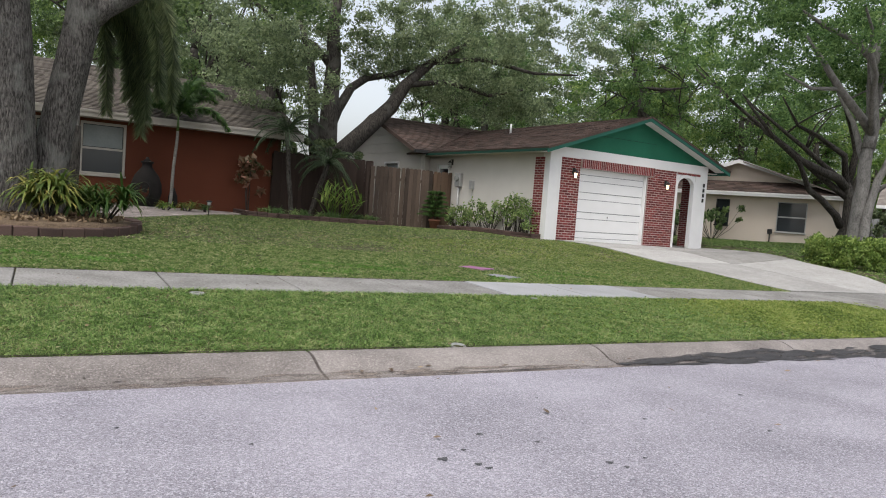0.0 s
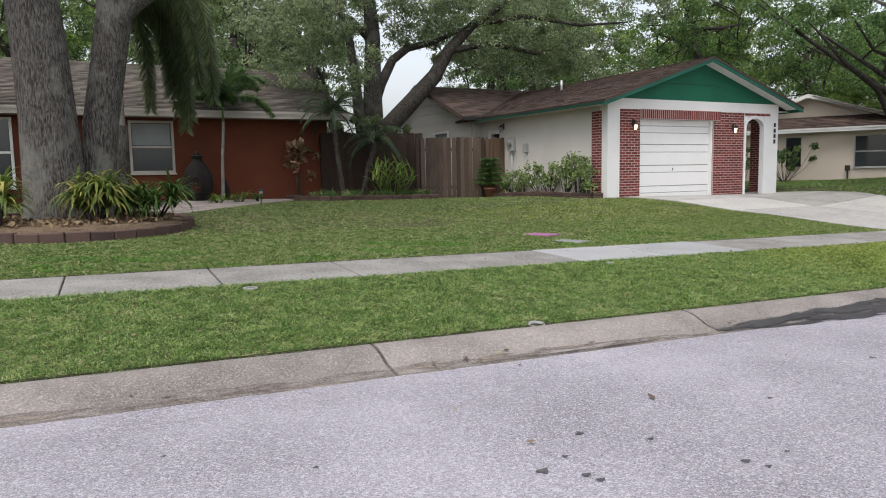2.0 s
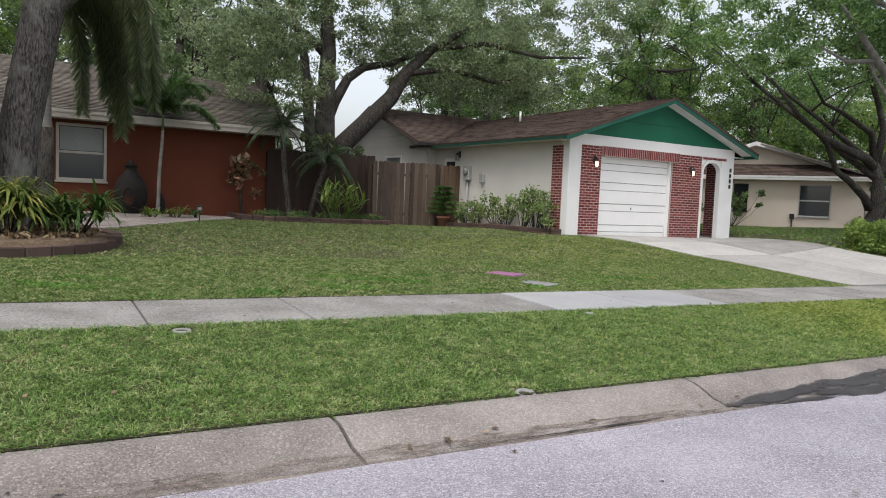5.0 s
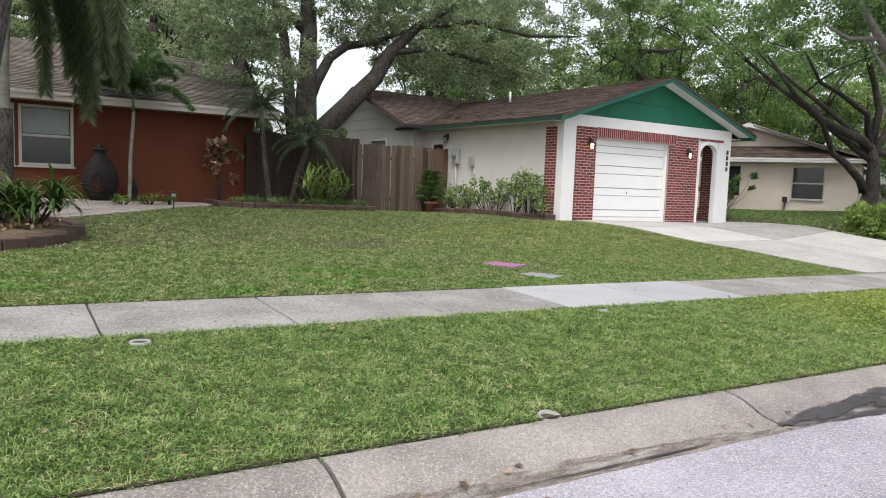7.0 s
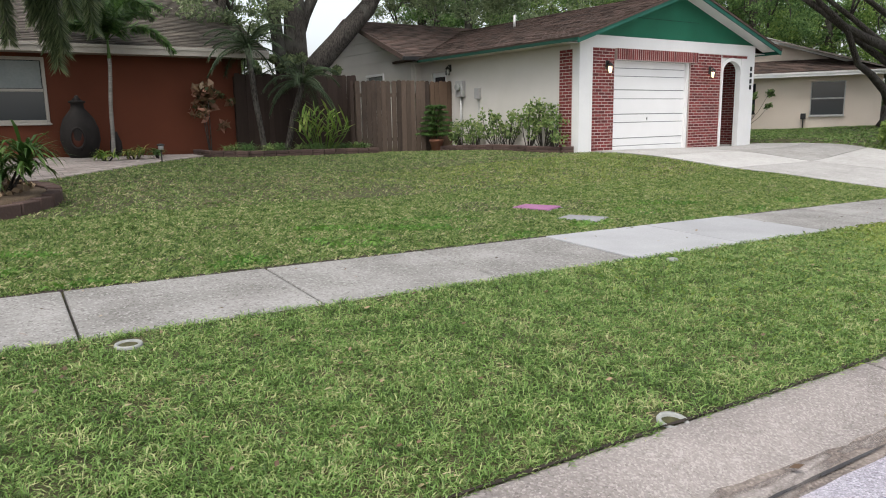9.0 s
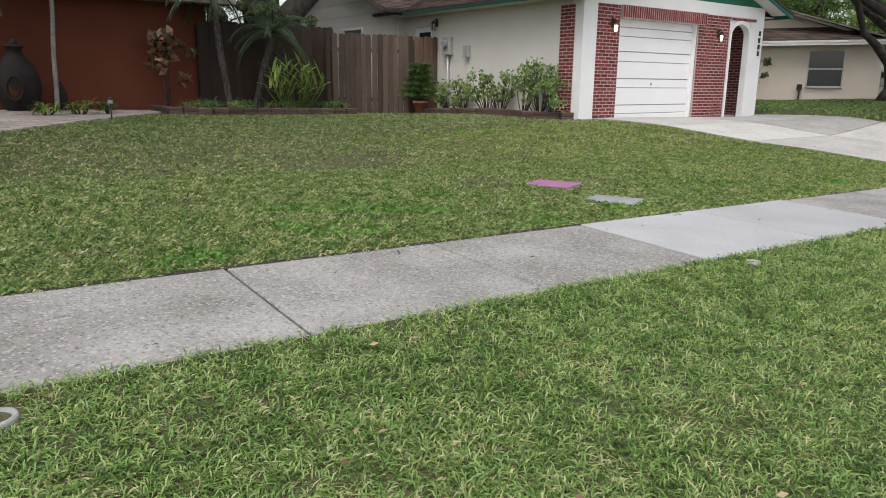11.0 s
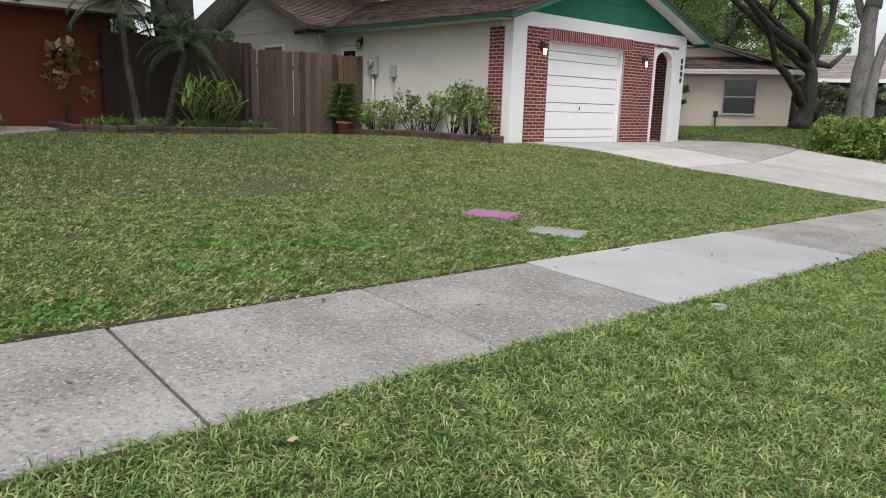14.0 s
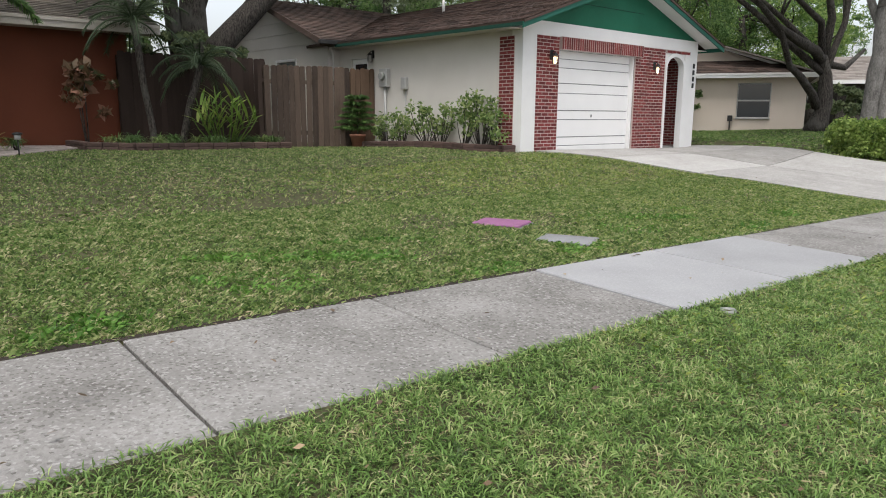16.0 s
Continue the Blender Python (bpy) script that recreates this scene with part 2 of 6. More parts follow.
L_OAKB = leaf_mat("bright_oak_leaves", [(0.045, 0.098, 0.034), (0.115, 0.205, 0.065), (0.25, 0.37, 0.125)], 0.52, patch=0.9)
# grey-green like hanging moss, lightened to carry the distant haze
L_MOSS = leaf_mat("hazy_grey_green_leaves", [(0.095, 0.13, 0.07), (0.20, 0.26, 0.135), (0.36, 0.42, 0.23)], 0.52, patch=0.9)
# brighter, yellower leaves: the sunlight on them is in the colour
L_YEL = leaf_mat("sunlit_leaves", [(0.085, 0.155, 0.04), (0.17, 0.275, 0.07), (0.34, 0.43, 0.13)], 0.55)
L_PALM = leaf_mat("palm_leaflets", [(0.06, 0.085, 0.045), (0.14, 0.185, 0.09), (0.29, 0.33, 0.17)], 0.45)
L_PALM2 = leaf_mat("bright_palm_leaflets", [(0.05, 0.10, 0.03), (0.09, 0.17, 0.05), (0.15, 0.24, 0.08)], 0.35)
L_GING = leaf_mat("variegated_leaves", [(0.06, 0.13, 0.025), (0.17, 0.27, 0.05), (0.42, 0.47, 0.13)], 0.4, patch=4.0)
L_STRAP = leaf_mat("striped_strap_leaves", [(0.06, 0.10, 0.022), (0.15, 0.20, 0.045), (0.45, 0.40, 0.12)], 0.35, patch=5.0)
L_CROT = leaf_mat("croton_leaves", [(0.05, 0.065, 0.025), (0.15, 0.09, 0.05), (0.33, 0.17, 0.12)], 0.3, patch=4.0)
L_ROSE = leaf_mat("shrub_leaves", [(0.075, 0.13, 0.04), (0.18, 0.27, 0.085), (0.37, 0.43, 0.18)], 0.5, patch=4.0)
L_HEDGE = leaf_mat("hedge_leaves", [(0.08, 0.14, 0.03), (0.19, 0.28, 0.06), (0.34, 0.42, 0.12)], 0.4, patch=3.0)
L_DRY = leaf_mat("dry_leaves", [(0.06, 0.035, 0.02), (0.15, 0.10, 0.06), (0.30, 0.22, 0.13)], 0.1)

# ---- mesh helpers ----


def thing(name, label, category, at=(0, 0, 0), rz=0.0, group="", kind=""):
    ob = new(name)
    ob.matrix_basis = pose(*at, 0, 0, rz)
    return tagged(ob, label, category, group, kind)


def part(name, bm, material, parent=None, label=""):
    """Links a bmesh as one mesh object under a thing or a part."""
    me = bpy.data.meshes.new(name)
    bmesh.ops.recalc_face_normals(bm, faces=bm.faces)
    bm.to_mesh(me)
    bm.free()
    me.materials.append(material)
    ob = new(name, me)
    ob.parent = parent
    if label:
        tagged(ob, label)
    return ob


def raw(name, verts, faces, material, parent=None, smooth=False):
    me = bpy.data.meshes.new(name)
    me.from_pydata(verts, [], faces)
    me.materials.append(material)
    if smooth:
        me.polygons.foreach_set("use_smooth", [True] * len(me.polygons))
    me.update()
    ob = new(name, me)
    ob.parent = parent
    return ob


def fan(name, verts, per, material, parent=None):
    """Many loose faces of `per` corners each, from an array of corners."""
    v = np.asarray(verts, dtype=np.float32).reshape(-1, 3)
    n = len(v) // per
    me = bpy.data.meshes.new(name)
    me.vertices.add(n * per)
    me.vertices.foreach_set("co", v.ravel())
    me.loops.add(n * per)
    me.loops.foreach_set("vertex_index", np.arange(n * per, dtype=np.int32))
    me.polygons.add(n)
    me.polygons.foreach_set("loop_start", np.arange(0, n * per, per, dtype=np.int32))
    me.update(calc_edges=True)
    me.materials.append(material)
    ob = new(name, me)
    ob.parent = parent
    return ob


def box(bm, x0, x1, y0, y1, z0, z1, bevel=0.0):
    r = bmesh.ops.create_cube(bm, size=1.0)
    vs = r["verts"]
    for v in vs:
        v.co = Vector(((x0 + x1) / 2 + v.co.x * (x1 - x0), (y0 + y1) / 2 + v.co.y * (y1 - y0), (z0 + z1) / 2 + v.co.z * (z1 - z0)))
    if bevel:
        bmesh.ops.bevel(bm, geom=list({e for v in vs for e in v.link_edges}), offset=bevel, segments=1, affect="EDGES")


def boxed(name, x0, x1, y0, y1, z0, z1, material, parent=None, bevel=0.0, label=""):
    bm = bmesh.new()
    box(bm, x0, x1, y0, y1, z0, z1, bevel)
    return part(name, bm, material, parent, label)


def slab(bm, corners, thick):
    """A plate: the corners of its top face, in order, and the way down to its underside."""
    top = [bm.verts.new(c) for c in corners]
    low = [bm.verts.new(Vector(c) + Vector(thick)) for c in corners]
    bm.faces.new(top)
    bm.faces.new(low[::-1])
    n = len(top)
    for k in range(n):
        bm.faces.new((top[k], low[k], low[(k + 1) % n], top[(k + 1) % n]))


def tube(bm, path, radii, sides=8, wobble=0.0, seed=0):
    """A tapered round limb along a path."""
    rnd = random.Random(seed)
    path = [Vector(p) for p in path]
    rings = []
    for k, p in enumerate(path):
        d = (path[min(k + 1, len(path) - 1)] - path[max(k - 1, 0)]).normalized()
        a = d.orthogonal().normalized() if k == 0 else (a - d * a.dot(d)).normalized()
        b = d.cross(a)
        ring = []
        for s in range(sides):
            q = 2 * math.pi * s / sides
            r = radii[k] * (1 + wobble * (rnd.random() - 0.5))
            ring.append(bm.verts.new(p + (a * math.cos(q) + b * math.sin(q)) * r))
        rings.append(ring)
    for r0, r1 in zip(rings, rings[1:]):
        for s in range(sides):
            f = bm.faces.new((r0[s], r0[(s + 1) % sides], r1[(s + 1) % sides], r1[s]))
            f.smooth = True
    bm.faces.new(rings[0][::-1])
    bm.faces.new(rings[-1])


def lathe(bm, profile, sides=20):
    """A turned body: (radius, height) pairs from the bottom up."""
    rings = [[bm.verts.new((r * math.cos(2 * math.pi * s / sides), r * math.sin(2 * math.pi * s / sides), z)) for s in range(sides)] for r, z in profile]
    for r0, r1 in zip(rings, rings[1:]):
        for s in range(sides):
            f = bm.faces.new((r0[s], r0[(s + 1) % sides], r1[(s + 1) % sides], r1[s]))
            f.smooth = True
    bm.faces.new(rings[0][::-1])
    bm.faces.new(rings[-1])


def smooth(a, b, x):
    t = np.clip((x - a) / (b - a), 0, 1)
    return t * t * (3 - 2 * t)


# The street runs a little askew to the houses: v is the way off the street.
SKEW = 0.04


def height(x, y):
    """The lie of the land."""
    x, y = np.asarray(x, float), np.asarray(y, float)
    v = y + SKEW * x
    base = np.interp(v, [-9, -6, -5.4, 5.33, 5.83, 8.08, 9.31, 11.1, 14.0, 16.2, 20.0, 23, 60], [0.5, 0.3, 0.1, 0.1, 0.26, 0.45, 0.48, 0.545, 0.70, 0.79, 0.87, 0.90, 1.0])
    base = base + 0.16 * smooth(7.5, 12.5, x) * smooth(12, 16, v) * (1 - smooth(17.5, 21.5, v))
    base = base + 0.10 * smooth(11, 14.5, x) * smooth(9.4, 12, v) * (1 - smooth(14, 17, v))
    up = smooth(13.5, 15.5, v)
    east = up * smooth(19.3, 21.0, x) + (1 - up) * smooth(16, 21, x)
    return base - 0.014 * (np.clip(x, -8, 20) - 3) + smooth(9.4, 11, v) * (0.22 * east + 0.15 * smooth(22, 30, x))


def on(x, y, up=0.0):
    return (x, y, float(height(x, y)) + up)

# ---- ground, road, pavement ----
xs = np.unique(np.r_[-400, -250, -150, -100, -70, -50, -35, np.arange(-25, 45.1, 0.5), 55, 70, 100, 150, 250, 400])
vs_ = np.unique(np.r_[-400, -200, -100, -60, -30, -15, np.arange(-9, 30.1, 0.35), 5.33, 5.83, 8.08, 8.12, 9.27, 9.31, 35, 45, 60, 90, 150, 300, 500])
gx, gv = np.meshgrid(xs, vs_)
gy = gv - SKEW * gx
gz = height(gx, gy) - np.where((gv > 8.1) & (gv < 9.3), 0.06, 0.0) - np.where((gv > -5.5) & (gv < 5.7), 0.12, 0.0)
nx = len(xs)
quads = [(j * nx + i, j * nx + i + 1, (j + 1) * nx + i + 1, (j + 1) * nx + i) for j in range(len(vs_) - 1) for i in range(nx - 1)]
tagged(raw("ground", np.c_[gx.ravel(), gy.ravel(), gz.ravel()].tolist(), quads, M_SOIL, smooth=True), "mown lawn soil with worn brown patches", "lawn", kind="structure")


def strip(name, vz, x0, x1, step, material, parent=None):
    """A long strip along the street: pairs (v, height over the land's slope)."""
    xx = np.arange(x0, x1 + step / 2, step)
    verts = [(x, v - SKEW * x, z - 0.014 * (min(max(x, -8), 20) - 3)) for x in xx for v, z in vz]
    n = len(vz)
    faces = [(i * n + k, (i + 1) * n + k, (i + 1) * n + k + 1, i * n + k + 1) for i in range(len(xx) - 1) for k in range(n - 1)]
    return raw(name, verts, faces, material, parent, True)


tagged(strip("road", [(-5.4, 0.14), (-3, 0.19), (0, 0.215), (2.5, 0.20), (4.2, 0.175), (5.02, 0.150)], -90, 110, 2.0, M_ROAD), "worn light grey asphalt street", "road", kind="structure")

curb = thing("kerb", "stained concrete kerb with open joints along the street", "kerb", kind="structure")
for k in range(-9, 14):
    x0 = 2.2 + 3.05 * k
    bm = bmesh.new()
    prof = [(5.0, 0.142), (5.30, 0.146), (5.36, 0.155), (5.50, 0.180), (5.62, 0.235), (5.70, 0.262), (5.80, 0.270), (5.83, 0.262), (5.83, 0.05), (5.0, 0.05)]
    ends = []
    for x in np.linspace(x0 + 0.013, x0 + 3.037, 7):
        s = -0.014 * (min(max(x, -8), 20) - 3)
        ends.append([bm.verts.new((x, v - SKEW * x, z + s)) for v, z in prof])
    for a, b in zip(ends, ends[1:]):
        for i in range(len(prof)):
            j = (i + 1) % len(prof)
            bm.faces.new((a[i], a[j], b[j], b[i]))
    bm.faces.new(ends[0])
    bm.faces.new(ends[-1][::-1])
    part("kerb_stone", bm, M_CURB, curb)

pavement = thing("pavement", "concrete pavement of square slabs with dark joints", "pavement", kind="structure")
JOINT = 1.45
for k in range(-14, 24):
    u0, u1 = 5.92 + JOINT * k + 0.008, 5.92 + JOINT * (k + 1) - 0.008
    bm = bmesh.new()
    cs = []
    for u, v in ((u0, 8.08), (u1, 8.08), (u1, 9.31), (u0, 9.31)):
        x = u + SKEW * (v - 8.08)
        y = v - SKEW * x
        cs.append((x, y, float(np.interp(v, [8.08, 9.31], [0.455, 0.487])) - 0.014 * (min(max(x, -8), 20) - 3) + (0.008 if 0 <= k < 2 else 0.0)))
    slab(bm, cs, (0, 0, -0.11))
    bmesh.ops.bevel(bm, geom=[e for e in bm.edges if all(v.co.z > cs[0][2] - 0.06 for v in e.verts)], offset=0.008, segments=1, affect="EDGES")
    part("paving_slab", bm, M_WALK2 if 0 <= k < 2 else M_WALK, pavement)

drive = thing("driveway", "broad concrete driveway with pale and grey slabs", "driveway", kind="structure")
LEFT = [(13.45, 15.80), (13.6, 13.9), (13.72, 12.08), (13.9, 9.32 - SKEW * 13.9)]
MID = [(16.7, 15.80), (16.65, 14.0), (16.6, 12.17), (16.7, 9.32 - SKEW * 16.7)]
RIGHT = [(19.85, 15.80), (20.1, 14.3), (19.75, 12.5), (18.9, 9.32 - SKEW * 18.9)]
for A, B in ((LEFT, MID), (MID, RIGHT)):
    for k in range(3):
        q = [Vector(on(*p, 0.03)) for p in (A[k], B[k], B[k + 1], A[k + 1])]
        c = sum(q, Vector()) / 4
        q = [c + (p - c) * 0.990 for p in q]
        bm = bmesh.new()
        N = 8
        rows_ = []
        for i in range(N + 1):
            line = []
            for j in range(N + 1):
                e = q[0].lerp(q[1], i / N).lerp(q[3].lerp(q[2], i / N), j / N)
                edge = i in (0, N) or j in (0, N)
                line.append(bm.verts.new((e.x, e.y, float(height(e.x, e.y)) + (0.026 if edge else 0.034))))
            rows_.append(line)
        for i in range(N):
            for j in range(N):
                bm.faces.new((rows_[i][j], rows_[i + 1][j], rows_[i + 1][j + 1], rows_[i][j + 1]))
        rim = [e for e in bm.edges if len(e.link_faces) == 1]
        ext = bmesh.ops.extrude_edge_only(bm, edges=rim)
        for v in ext["geom"]:
            if isinstance(v, bmesh.types.BMVert):
                v.co.z -= 0.15
        part("driveway_slab", bm, M_DRIVE, drive)
bm = bmesh.new()
slab(bm, [on(13.4, 8.06 - SKEW * 13.4, 0.02), on(18.9, 8.06 - SKEW * 18.9, 0.02), on(19.9, 5.86 - SKEW * 19.9, 0.02), on(15.2, 5.86 - SKEW * 15.2, 0.02)], (0, 0, -0.15))
part("driveway_apron", bm, M_DRIVE, drive)
bm = bmesh.new()
slab(bm, [on(18.2, 15.9, 0.035), on(19.8, 15.9, 0.035), (19.8, 20, 0.74), (18.2, 20, 0.74)], (0, 0, -0.12))
part("entry_slab", bm, M_DRIVE, drive)

# ---- helpers for houses ----


def rot_part(ob, m):
    ob.matrix_basis = m
    return ob


def brick_panel(parent, x0, x1, z0, z1, place, name="brick_panel"):
    """A panel of single bricks in running bond, in its own plane: x along it, z up, facing -y."""
    back = boxed(name, x0, x1, 0.004, 0.05, z0, z1, M_MORTAR, parent)
    rot_part(back, place)
    course, length = 0.0715, 0.215
    rows = round((z1 - z0) / course)
    meshes = {}
    for r in range(rows):
        edge = x0 - (length / 2 if r % 2 else 0)
        while edge < x1 - 0.02:
            a, b = max(edge, x0), min(edge + length, x1)
            edge += length
            w = round(b - a - 0.015, 3)
            if w < 0.02:
                continue
            if w not in meshes:
                bm = bmesh.new()
                box(bm, 0, w, 0, 0.03, 0, course - 0.0155, 0.003)
                me = bpy.data.meshes.new("brick")
                bm.to_mesh(me)
                bm.free()
                me.materials.append(M_BRICK)
                meshes[w] = me
            ob = new("brick", meshes[w])
            ob.parent = back
            ob.location = (a + 0.009, random.uniform(-0.0025, 0.0025), z0 + (z1 - z0) / rows * r + 0.007)
    return back


def roof_plane(parent, a, b, c, d, material, name="roof_slope", rows=22, thick=0.05, label=""):
    """A shingled slope: a-b along the eave, d-c along the ridge; courses of single shingles that lap."""
    a, b, c, d = (Vector(p) for p in (a, b, c, d))
    n = (b - a).cross(d - a).normalized()
    if n.z < 0:
        n = -n
    bm = bmesh.new()
    slab(bm, [a, b, c, d], -n * thick)
    deck = part(name, bm, material, parent, label)
    rnd = random.Random(int(a.x * 10 + b.y))
    verts, faces = [], []
    for r in range(rows):
        f0, f1 = r / rows, (r + 1.15) / rows
        f1 = min(f1, 1)
        p0, p1, q0, q1 = a.lerp(d, f0), b.lerp(c, f0), a.lerp(d, f1), b.lerp(c, f1)
        wide = (p1 - p0).length
        s = rnd.random() * 0.3
        cuts = [0.0]
        while s < wide:
            cuts.append(s / wide)
            s += rnd.uniform(0.22, 0.42)
        cuts.append(1.0)
        for u0, u1 in zip(cuts, cuts[1:]):
            if u1 - u0 < 1e-3:
                continue
            lift = 0.016 + rnd.random() * 0.006
            k = len(verts)
            verts += [p0.lerp(p1, u0) + n * lift, p0.lerp(p1, u1) + n * lift, q0.lerp(q1, u1) + n * 0.003, q0.lerp(q1, u0) + n * 0.003,
                      p0.lerp(p1, u0) + n * 0.001, p0.lerp(p1, u1) + n * 0.001]
            faces += [(k, k + 1, k + 2, k + 3), (k + 4, k + 5, k + 1, k)]
    tagged(raw("shingles", verts, faces, material, deck), kind="stuff")
    return deck


def window(parent, x0, x1, z0, z1, frame_mat, glass=M_GLASS, w=0.07, blind=True, place=None, name="window"):
    """A sash window in a wall that faces -y at y = 0; its parts stand a little proud and in."""
    bm = bmesh.new()
    box(bm, x0 - w, x0, -0.03, 0.09, z0 - w, z1 + w, 0.006)
    box(bm, x1, x1 + w, -0.03, 0.09, z0 - w, z1 + w, 0.006)
    box(bm, x0, x1, -0.03, 0.09, z1, z1 + w, 0.006)
    box(bm, x0, x1, -0.03, 0.09, z0 - w, z0, 0.006)
    f = part(name, bm, frame_mat, parent)
    if place:
        f.matrix_basis = place
    zm = (z0 + z1) / 2
    boxed("sash_rail", x0, x1, 0.02, 0.075, zm - 0.03, zm + 0.03, frame_mat, f)
    boxed("upper_pane", x0, x1, 0.055, 0.065, zm + 0.03, z1, glass, f)
    boxed("lower_pane", x0, x1, 0.045, 0.055, z0, zm - 0.03, glass, f)
    boxed("sill", x0 - w - 0.03, x1 + w + 0.03, -0.07, 0.05, z0 - w - 0.05, z0 - w, frame_mat, f, 0.008)
    if blind:
        boxed("blind", x0 + 0.02, x1 - 0.02, 0.046, 0.053, zm + 0.05, z1 - 0.02, M_BLIND, f)
    return f


def wall_with_holes(name, x0, x1, z0, z1, holes, material, parent, place=None, thick=0.2, label=""):
    """A wall facing -y at y = 0 with rectangular openings (x0, x1, z0, z1), left to right."""
    bm = bmesh.new()
    at = x0
    for a, b, c, d in holes:
        box(bm, at, a, 0, thick, z0, z1)
        if c > z0:
            box(bm, a, b, 0, thick, z0, c)
        box(bm, a, b, 0, thick, d, z1)
        at = b
    box(bm, at, x1, 0, thick, z0, z1)
    bmesh.ops.remove_doubles(bm, verts=bm.verts, dist=1e-4)
    ob = part(name, bm, material, parent, label)
    if place:
        ob.matrix_basis = place
    return ob


# ---- the white house with the garage ----
garage = thing("white_house", "single-storey white stucco house with brick garage front and green gable", "house")
FY, WX, EX = 15.66, 12.98, 19.72
P = pose(0, FY, 0)
for name, x0, x1, y0, z0, z1 in (("corner_pillar", WX, 13.40, 0, 0.5, 3.20), ("white_band", WX, EX, 0, 3.20, 3.48), ("pier", 13.40, 14.13, 0.05, 0.5, 3.20), ("lintel", 14.13, 16.95, 0.05, 2.95, 3.20),
                                 ("pier", 16.95, 18.22, 0.05, 0.5, 3.20), ("end_pillar", 19.14, EX, 0, 0.5, 3.20), ("arch_lintel", 18.22, 19.14, 0.05, 3.13, 3.20)):
    boxed(name, x0, x1, y0, 0.14 if name == "end_pillar" else 0.3, z0, z1, M_WHITE, garage).matrix_basis = P
brick_panel(garage, 13.40, 14.13, 0.70, 3.20, pose(0, FY + 0.01, 0))
brick_panel(garage, 16.95, 18.22, 0.62, 3.20, pose(0, FY + 0.01, 0))
brick_panel(garage, 18.26, 19.36, 3.12, 3.20, pose(0, FY - 0.012, 0))
# soldier course over the door
head = boxed("brick_header", 14.13, 17.15, -0.063, 0.05, 2.945, 3.205, M_MORTAR, garage)
head.matrix_basis = P
bm = bmesh.new()
box(bm, 0, 0.058, 0, 0.03, 0, 0.245, 0.004)
sol = bpy.data.meshes.new("brick")
bm.to_mesh(sol)
bm.free()
sol.materials.append(M_BRICK)
for k in range(41):
    ob = new("brick", sol)
    ob.parent = head
    ob.location = (14.137 + k * 0.0735, -0.068 + random.uniform(-0.002, 0.002), 2.953)
# door
# grey backing behind white panels: the grooves' shade is in its colour
door = boxed("garage_door", 14.13, 16.95, 0, 0.04, 0.62, 2.95, M_GREYC, garage, 0, "white sectional garage door with level grooves")
door.matrix_basis = pose(0, FY + 0.17, 0)
cuts = [0, 0.08, 0.165, 0.31, 0.405, 0.57, 0.66, 0.83, 0.915, 1]
for a, b in zip(cuts, cuts[1:]):
    boxed("door_panel", 14.17, 16.90, -0.03 if b - a > 0.12 else -0.018, 0.0, 2.95 - b * 2.22 + 0.007, 2.95 - a * 2.22 - 0.007, M_DOOR, door, 0.005)
boxed("door_handle", 15.465, 15.485, -0.05, -0.03, 1.54, 1.60, M_BLACK, door, 0.004)
boxed("door_jamb", 16.90, 16.955, -0.11, -0.001, 0.62, 2.95, M_WHITE, door)
boxed("door_jamb", 14.125, 14.17, -0.11, -0.001, 0.62, 2.95, M_WHITE, door)
# arched opening trim
bm = bmesh.new()
arc = [(18.68 - 0.46 * math.cos(a), 2.80 + 0.33 * math.sin(a)) for a in np.linspace(0, math.pi, 13)]
inn = [(18.68 - 0.39 * math.cos(a), 2.76 + 0.28 * math.sin(a)) for a in np.linspace(0, math.pi, 13)]
outer = [(18.22, 0.60)] + arc + [(19.14, 0.60)]
inner = [(18.29, 0.60)] + inn + [(19.07, 0.60)]
ring = [[bm.verts.new((x, y, z)) for x, z in line] for y in (-0.02, 0.14) for line in (outer, inner)]
for k in range(len(outer) - 1):
    bm.faces.new((ring[0][k], ring[0][k + 1], ring[1][k + 1], ring[1][k]))
    bm.faces.new((ring[1][k], ring[1][k + 1], ring[3][k + 1], ring[3][k]))
    bm.faces.new((ring[2][k], ring[3][k], ring[3][k + 1], ring[2][k + 1]))
    bm.faces.new((ring[0][k], ring[2][k], ring[2][k + 1], ring[0][k + 1]))
archp = part("arch_trim", bm, M_WHITE, garage)
archp.matrix_basis = P
bm = bmesh.new()
for k in range(1, 13):
    (xa, za), (xb, zb) = arc[k - 1], arc[k]
    slab(bm, [(xa, 0.03, za), (xb, 0.03, zb), (xb, 0.03, 3.20), (xa, 0.03, 3.20)], (0, 0.11, 0))
part("arch_spandrel", bm, M_WHITE, garage).matrix_basis = P
# inside the entry passage
brick_panel(garage, 1.52, 2.16, 0.62, 3.1, pose(19.50, FY, 0, 0, 0, 90) @ pose(0, 0, 0), "passage_brick").matrix_basis = pose(19.45, FY + 2.3, 0, 0, 0, -90)
boxed("passage_wall", 19.47, EX, FY + 0.142, FY + 0.78, 0.5, 3.4, M_STUCCO, garage)
boxed("passage_ceiling", 17.2, EX, FY + 0.3, 22.3, 3.3, 3.4, M_WHITE, garage)
boxed("garage_side_wall", 17.2, 17.4, FY + 0.3, 22.3, 0.5, 3.3, M_STUCCO, garage)
